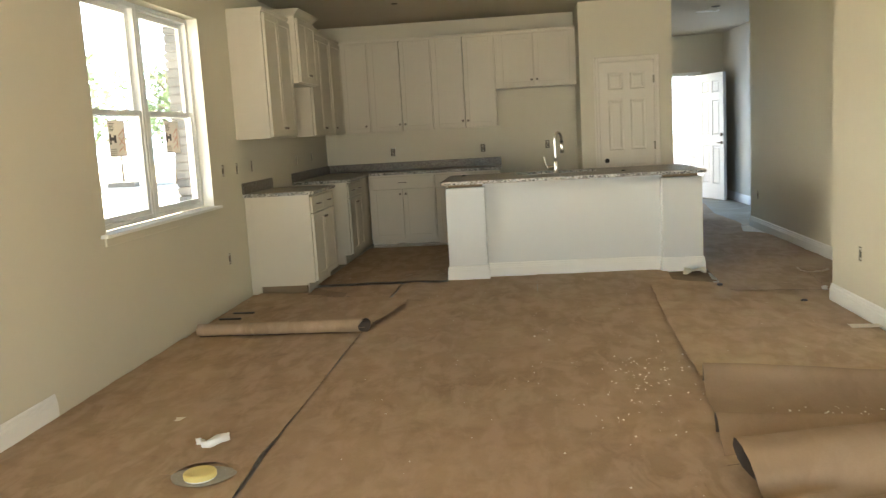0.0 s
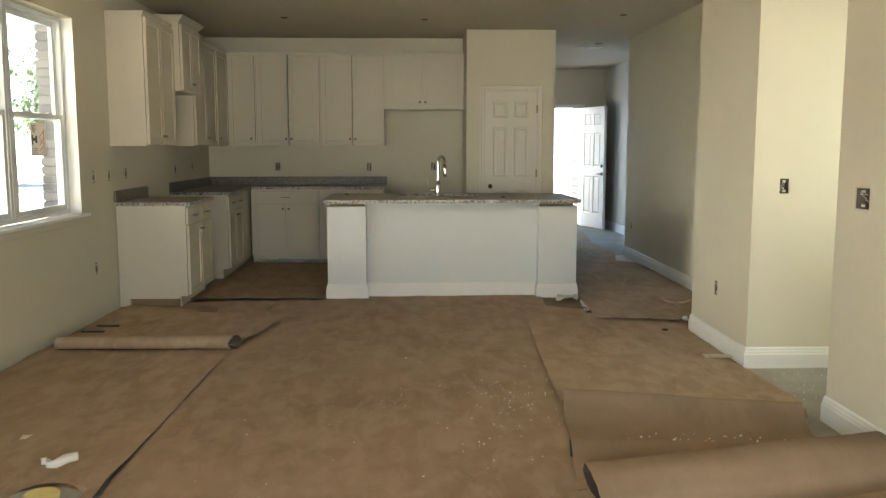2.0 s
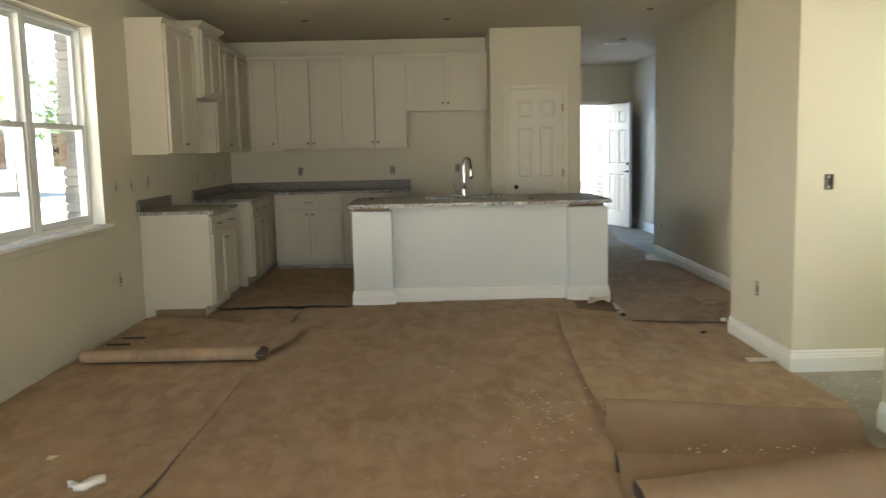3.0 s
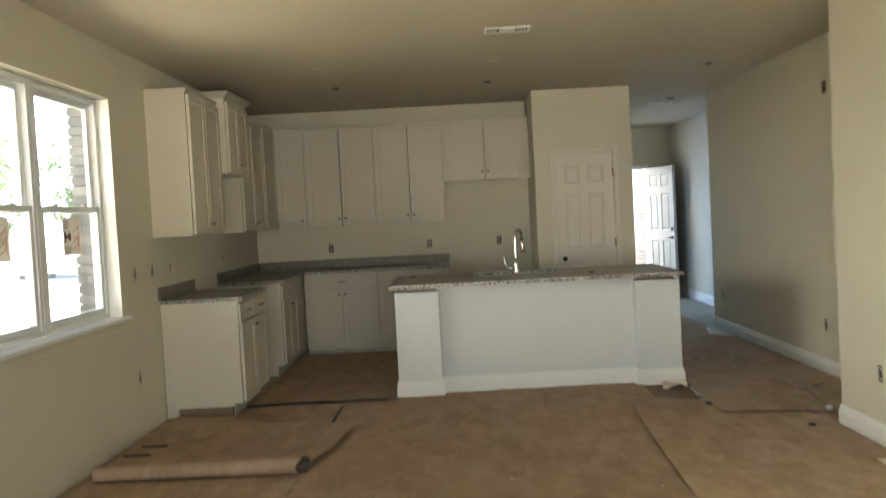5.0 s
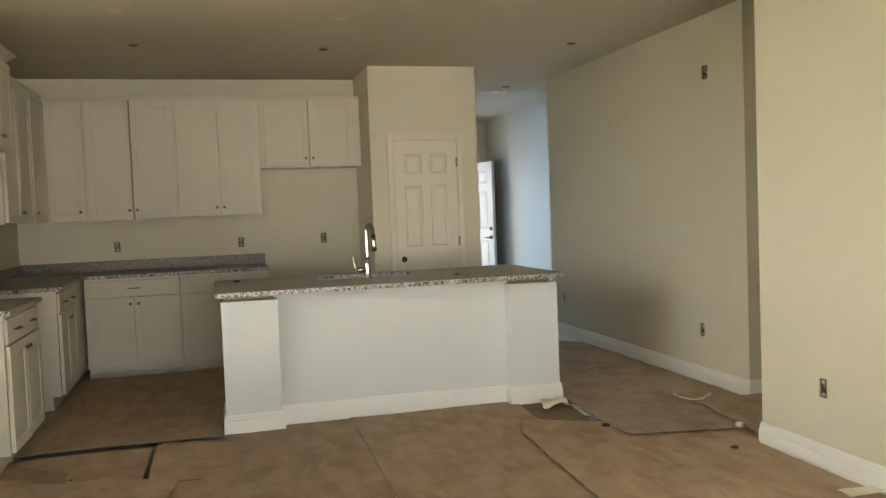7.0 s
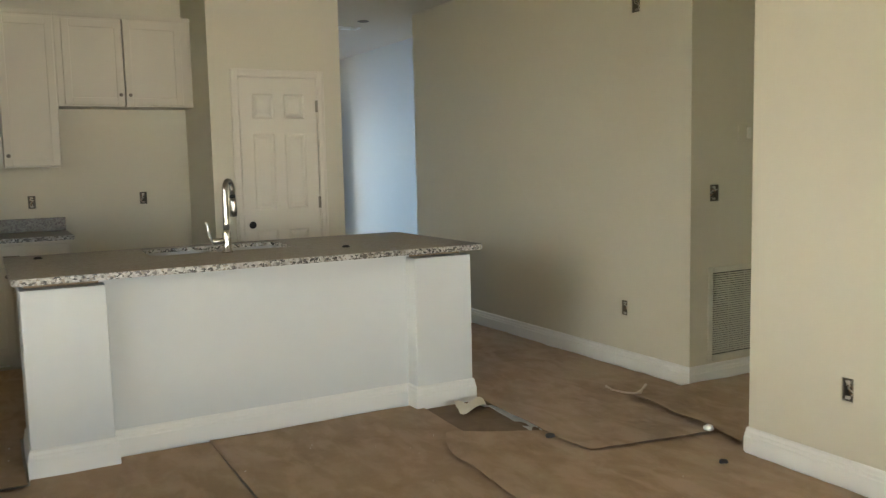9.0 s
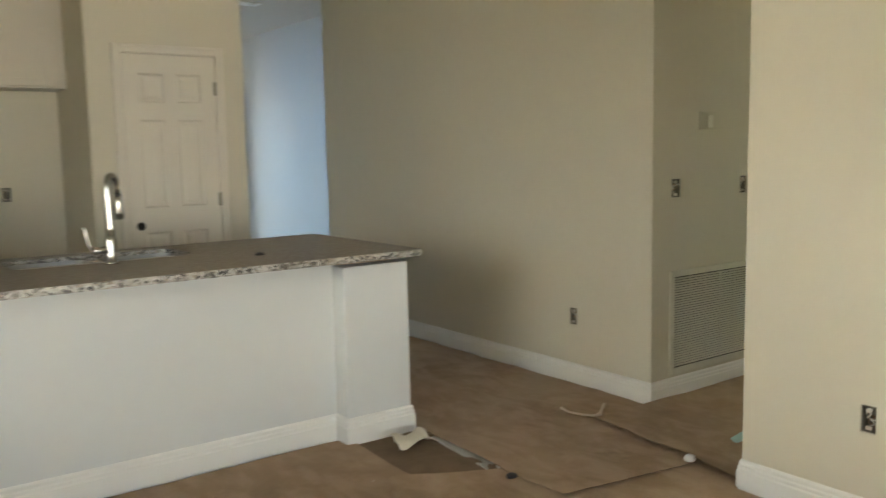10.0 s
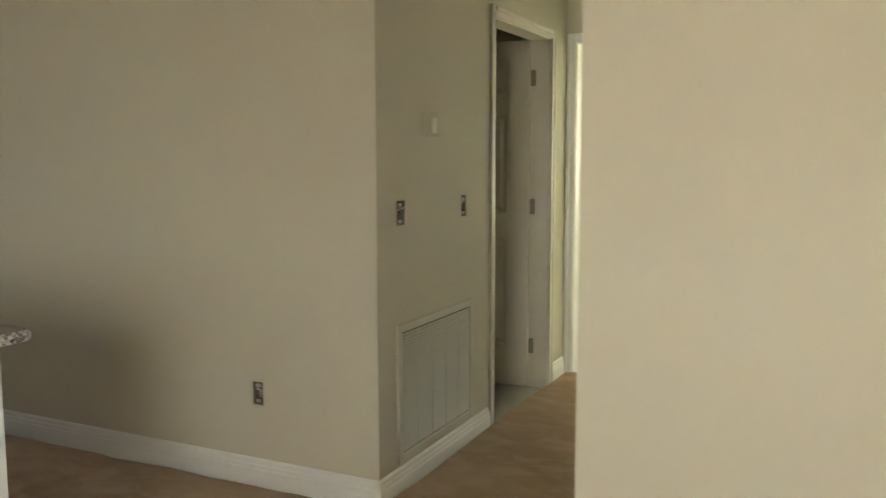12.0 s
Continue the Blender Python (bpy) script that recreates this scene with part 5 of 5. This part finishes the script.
# yellow-lidded tub in a torn hole of the paper
t = thing("putty_tub", (1.105, -4.45, 0.012), "small round tub with a pale yellow lid in torn paper", "tub")
part("tub", lathe(bmesh.new(), 1.105, -4.45, ((0.058, 0.012), (0.061, 0.018), (0.062, 0.030), (0.064, 0.034)), 28), M_TUB, t, smooth=False)
part("lid", lathe(bmesh.new(), 1.105, -4.45, ((0.067, 0.030), (0.067, 0.046), (0.063, 0.051), (0.050, 0.0515), (0.036, 0.050)), 28), M_YELLOW, t, "yellow plastic lid", smooth=False)
bm = bmesh.new()
ring = [bm.verts.new((1.105 + 0.135 * math.cos(a) * (1 + 0.08 * math.sin(3 * a)), -4.43 + 0.105 * math.sin(a), 0.0215)) for a in [2 * math.pi * k / 32 for k in range(32)]]
bm.faces.new(ring)
ex = bmesh.ops.extrude_face_region(bm, geom=list(bm.faces))
bmesh.ops.translate(bm, vec=(0, 0, 0.0015), verts=[v for v in ex["geom"] if isinstance(v, bmesh.types.BMVert)])
solid("bare_patch", bm, M_CONC, "oval patch of grey slab showing round the tub", "floor patch")



def lip(u, v):
    a = radians(25 + 140 * u)
    k = 1.0 + 0.55 * v
    h = math.sin(math.pi * min(1, max(0, u))) ** 0.6
    return (1.105 + 0.137 * k * math.cos(a), -4.43 + 0.108 * k * math.sin(a), 0.016 + 0.024 * h * (1 - v) ** 1.5)


ob = solid("torn_flap", surf(bmesh.new(), lip, 24, 5), M_PAPER, "lifted torn rim of brown paper behind the tub", "floor paper", smooth=True)
ob.modifiers.new("thickness", "SOLIDIFY").thickness = 0.0015
t = thing("packing_strap", (4.87, -0.42, 0.03), "tan packing strap lying bent on the hall paper", "litter")
part("strap", tube(bmesh.new(), [(4.76, -0.30, 0.05), (4.775, -0.34, 0.035), (4.80, -0.42, 0.034), (4.83, -0.47, 0.036), (4.86, -0.48, 0.04), (4.92, -0.43, 0.036), (4.985, -0.39, 0.045)], [0.008, 0.005, 0.006, 0.006, 0.012, 0.007, 0.009], 6), M_RIB, t, smooth=True)
t = thing("foam_scrap", (4.70, -1.15, 0.03), "small white foam scrap at the torn edge", "litter")
bm = bmesh.new()
bmesh.ops.create_icosphere(bm, subdivisions=2, radius=0.026, matrix=Matrix.Translation((4.70, -1.15, 0.045)))
for v in bm.verts:
    v.co.z = 0.03 + (v.co.z - 0.03) * 0.75
    v.co += Vector((0.006 * noise.noise(v.co * 60), 0.006 * noise.noise(v.co * 55), 0))
part("foam", bm, M_TOWEL, t, smooth=True)
for x, y, r in ((4.44, -1.485, 0.022), (4.01, -0.785, 0.024), (0.95, -0.72, 0.018)):
    bm = bmesh.new()
    bmesh.ops.create_icosphere(bm, subdivisions=2, radius=r, matrix=Matrix.Translation((x, y, 0.026)))
    for v in bm.verts:
        v.co.z = 0.024 + (v.co.z - 0.026) * 0.5
        v.co += Vector((0.010 * noise.noise(v.co * 40), 0.010 * noise.noise(v.co * 45 + Vector((3, 0, 0))), 0))
        v.co.z = max(v.co.z, 0.014)
    solid("dark_crumb", bm, M_INK, "small black lump of debris on the paper", "litter", "dark crumbs", smooth=True)


def chips():
    """Flecks of plaster strewn over the paper and the slab."""
    rnd = random.Random(7)
    bm = bmesh.new()

    def fleck(x, y, z, s):
        a = rnd.uniform(0, math.pi)
        n = rnd.choice((4, 5, 6))
        k = rnd.uniform(0.4, 1.0)
        top = [bm.verts.new((x + s * math.cos(a + 2 * math.pi * q / n) * rnd.uniform(0.7, 1.2), y + s * k * math.sin(a + 2 * math.pi * q / n), z + s * rnd.uniform(0.35, 0.7))) for q in range(n)]
        bot = [bm.verts.new((v.co.x, v.co.y, z - 0.002)) for v in top]
        bm.faces.new(top)
        for q in range(n):
            bm.faces.new((top[q], bot[q], bot[(q + 1) % n], top[(q + 1) % n]))

    for _ in range(70):
        fleck(rnd.gauss(3.06, 0.16), rnd.gauss(-3.25, 0.28), 0.016, abs(rnd.gauss(0.0012, 0.0016)) + 0.0008)
    for _ in range(50):
        fleck(rnd.gauss(3.0, 0.35), rnd.gauss(-3.2, 0.7), 0.020, abs(rnd.gauss(0.0018, 0.0015)) + 0.001)
    for _ in range(120):
        fleck(rnd.uniform(1.5, 4.4), rnd.uniform(-6, -0.2), 0.020, abs(rnd.gauss(0.001, 0.001)) + 0.0008)
    for _ in range(60):
        fleck(rnd.uniform(3.55, 4.35), rnd.gauss(-3.80, 0.07), 0.018, abs(rnd.gauss(0.0016, 0.002)) + 0.001)
    for _ in range(160):
        fleck(rnd.uniform(4.68, 6.4), rnd.uniform(-3.42, -2.55), 0.002, abs(rnd.gauss(0.0016, 0.002)) + 0.001)
    for _ in range(40):
        fleck(rnd.uniform(5.3, 6.2), -0.55 + rnd.gauss(0, 0.02), 0.022, abs(rnd.gauss(0.003, 0.003)) + 0.002)
    for _ in range(30):
        fleck(rnd.uniform(0.6, 1.7), rnd.uniform(0.0, 0.5), 0.028, 0.003)
    solid("plaster_chips", bm, M_CHIP, "flecks of broken plaster strewn over paper and slab", "debris", kind="stuff")


chips()
# dark bars by the left wall for the shade in slits torn in the paper
for x, y, r in ((0.24, -1.30, 8), (0.20, -1.50, 4)):
    bm = boxes((x - 0.085, x + 0.085, y - 0.011, y + 0.011, 0.036, 0.050), bev=0.003)
    ob = solid("tear_slit_bar", bm, M_WIREB, "thin dark bar standing in for a shaded slit torn in the paper", "litter", "wood shims")

# ---------------------------------------------------------------- outside
bm = bmesh.new()
vs = [bm.verts.new(p) for p in ((-900, -900, -0.22), (900, -900, -0.22), (900, 900, -0.22), (-900, 900, -0.22))]
bm.faces.new(vs)
solid("ground", bm, M_GROUND, "dry pale ground with thin grass round the house", kind="structure")

# glowing sheets added far behind the yard and the street to light indoors
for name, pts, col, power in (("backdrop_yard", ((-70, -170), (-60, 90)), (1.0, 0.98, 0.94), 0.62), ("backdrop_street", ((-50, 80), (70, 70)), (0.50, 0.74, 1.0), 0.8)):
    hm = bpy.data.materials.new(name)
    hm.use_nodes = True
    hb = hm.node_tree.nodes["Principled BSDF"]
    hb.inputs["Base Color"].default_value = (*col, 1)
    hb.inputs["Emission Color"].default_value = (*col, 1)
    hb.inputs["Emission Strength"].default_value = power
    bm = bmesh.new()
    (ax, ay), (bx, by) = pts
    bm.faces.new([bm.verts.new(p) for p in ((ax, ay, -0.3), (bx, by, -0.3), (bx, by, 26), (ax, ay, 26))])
    solid(name, bm, hm, "pale glowing sheet added at the horizon to light the rooms", kind="structure")

# unseen dark paving added to cut sunlit bounce through the front door
DAMPER = Mat("asphalt", (0.05, 0.052, 0.056), 0.9, spec=0.3)
rn = DAMPER.noise(30, 6, rough=0.8)
DAMPER.color(DAMPER.ramp(rn, [(0.35, (0.045, 0.048, 0.055)), (0.7, (0.10, 0.105, 0.115))]))
DAMPER.bump(rn, 0.4, 0.004)
solid("bounce_damper", boxes((-40, 50, 22, 30, -0.3, -0.19)), DAMPER.m, "dark sheet added unseen before the house to cut bounced light", kind="structure")
# unseen paving added to set how much light bounces into the hall
M_BOUNCE = painted("bounce_paving_concrete", (0.33, 0.34, 0.35), 0.9, dirt=0.15)
solid("bounce_paving", boxes((0, 9.5, 8.62, 21.98, -0.3, -0.19)), M_BOUNCE, "paving added unseen before the porch to set hall bounce light", kind="structure")

# porch by the front door
solid("porch_wall", boxes((5.62, 5.74, END + 0.162, 8.80, -0.22, 2.68), bev=0.0), M_BRICKW, "grey-brown brick side wall of the front porch", kind="structure")
# unseen roof, added to shade the door leaf and the porch ground
solid("porch_light_block", boxes((3.3, 6.1, END + 0.165, 9.0, 2.70, 2.84)), M_TRIM, "unseen roof added over the front porch to block sky light", kind="structure")
solid("porch_slab", boxes((3.6, 5.62, END + 0.162, 8.6, -0.22, -0.02)), M_CONC, "concrete porch slab", kind="structure")

# brick reveals of the window, laid one by one
brick_mesh = bpy.data.meshes.new("brick")
bm = box(bmesh.new(), -0.305, -0.168, -0.10, 0.10, -0.0285, 0.0285, bev=0.003)
bm.to_mesh(brick_mesh)
bm.free()
brick_mesh.materials.append(M_BRICK)
half_mesh = bpy.data.meshes.new("brick")
bm = box(bmesh.new(), -0.305, -0.168, -0.05, 0.05, -0.0285, 0.0285, bev=0.003)
bm.to_mesh(half_mesh)
bm.free()
half_mesh.materials.append(M_BRICK)
ven = solid("brick_veneer", boxes((-0.295, -0.164, WIN[1] + 0.058, 3.2, -0.22, 2.70), (-0.295, -0.164, -9.9, WIN[0] - 0.058, -0.22, 2.70),
                                  (-0.295, -0.164, WIN[0] - 0.058, WIN[1] + 0.058, -0.22, WIN[2] - 0.02), (-0.295, -0.164, WIN[0] - 0.058, WIN[1] + 0.058, WIN[3] + 0.03, 2.70)), M_BRICKW, "red-brown brick outer face of the house", kind="structure")
rnd = random.Random(3)
for k in range(23):
    z = WIN[2] - 0.02 + 0.067 * (k + 0.5)
    for side, edge in ((1, WIN[1] + 0.045), (-1, WIN[0] - 0.045)):
        full = k % 2 == 0
        b = new("brick", brick_mesh if full else half_mesh)
        b.parent = ven
        b.location = Vector((rnd.uniform(-0.003, 0.003), edge + side * ((0.10 if full else 0.05) - 0.008) + rnd.uniform(-0.003, 0.003), z)) - ven.location


post = thing("meter_post", (-14.4, 26.9, -0.22), "thin grey post with a small box at its foot", "post")
part("post", boxes((-14.44, -14.36, 26.86, 26.94, -0.22, 1.35), bev=0.01), M_BARK, post)
part("foot_box", boxes((-14.9, -13.7, 26.4, 27.0, -0.22, 0.02), bev=0.03), M_ROOF, post)


def tree(x, y, h, r, seed):
    rnd = random.Random(seed)
    t = thing("tree", (x, y, -0.22), "leafy green tree beyond the yard", "tree", "trees")
    bm = bmesh.new()
    tube(bm, [(x, y, -0.3), (x + 0.1, y, h * 0.3), (x, y + 0.1, h * 0.6), (x, y, h * 0.85)], [0.20, 0.15, 0.10, 0.04], 8)
    part("trunk", bm, M_BARK, t, smooth=True)
    bm = bmesh.new()
    for _ in range(9):
        a = rnd.uniform(0, 6.28)
        z = h * rnd.uniform(0.35, 0.7)
        e = Vector((x + r * 0.7 * math.cos(a), y + r * 0.7 * math.sin(a), z + h * 0.2))
        tube(bm, [(x, y, z), (x * 0.5 + e.x * 0.5, y * 0.5 + e.y * 0.5, z + h * 0.12), e], [0.06, 0.04, 0.015], 5)
    part("limbs", bm, M_BARK, t, smooth=True)
    bm = bmesh.new()
    clumps = [Vector((x + rnd.gauss(0, r * 0.45), y + rnd.gauss(0, r * 0.45), h * rnd.uniform(0.42, 1.0))) for _ in range(46)]
    for c in clumps:
        s = r * rnd.uniform(0.18, 0.34)
        for _ in range(52):
            d = Vector((rnd.gauss(0, 1), rnd.gauss(0, 1), rnd.gauss(0, 0.8))).normalized() * s * rnd.uniform(0.4, 1.1)
            p = c + d
            u = Vector((rnd.gauss(0, 1), rnd.gauss(0, 1), rnd.gauss(0, 1))).normalized() * 0.13
            w = u.cross(Vector((rnd.gauss(0, 1), rnd.gauss(0, 1), rnd.gauss(0, 1)))).normalized() * 0.07
            bm.faces.new([bm.verts.new(p + q) for q in (u, w, -u, -w)])
    part("crown", bm, M_LEAF, t)


for x, y, h, r, s in ((-15, 9, 4.6, 2.4, 1), (-18, 14.5, 5.4, 2.8, 2), (-13, 19, 4.2, 2.2, 3), (-22, 6, 5.6, 2.8, 4), (-12, 27, 5.0, 2.6, 5), (-26, 22, 6.5, 3.2, 6), (1.5, 34, 8.5, 4.0, 7)):
    tree(x, y, h, r, s)
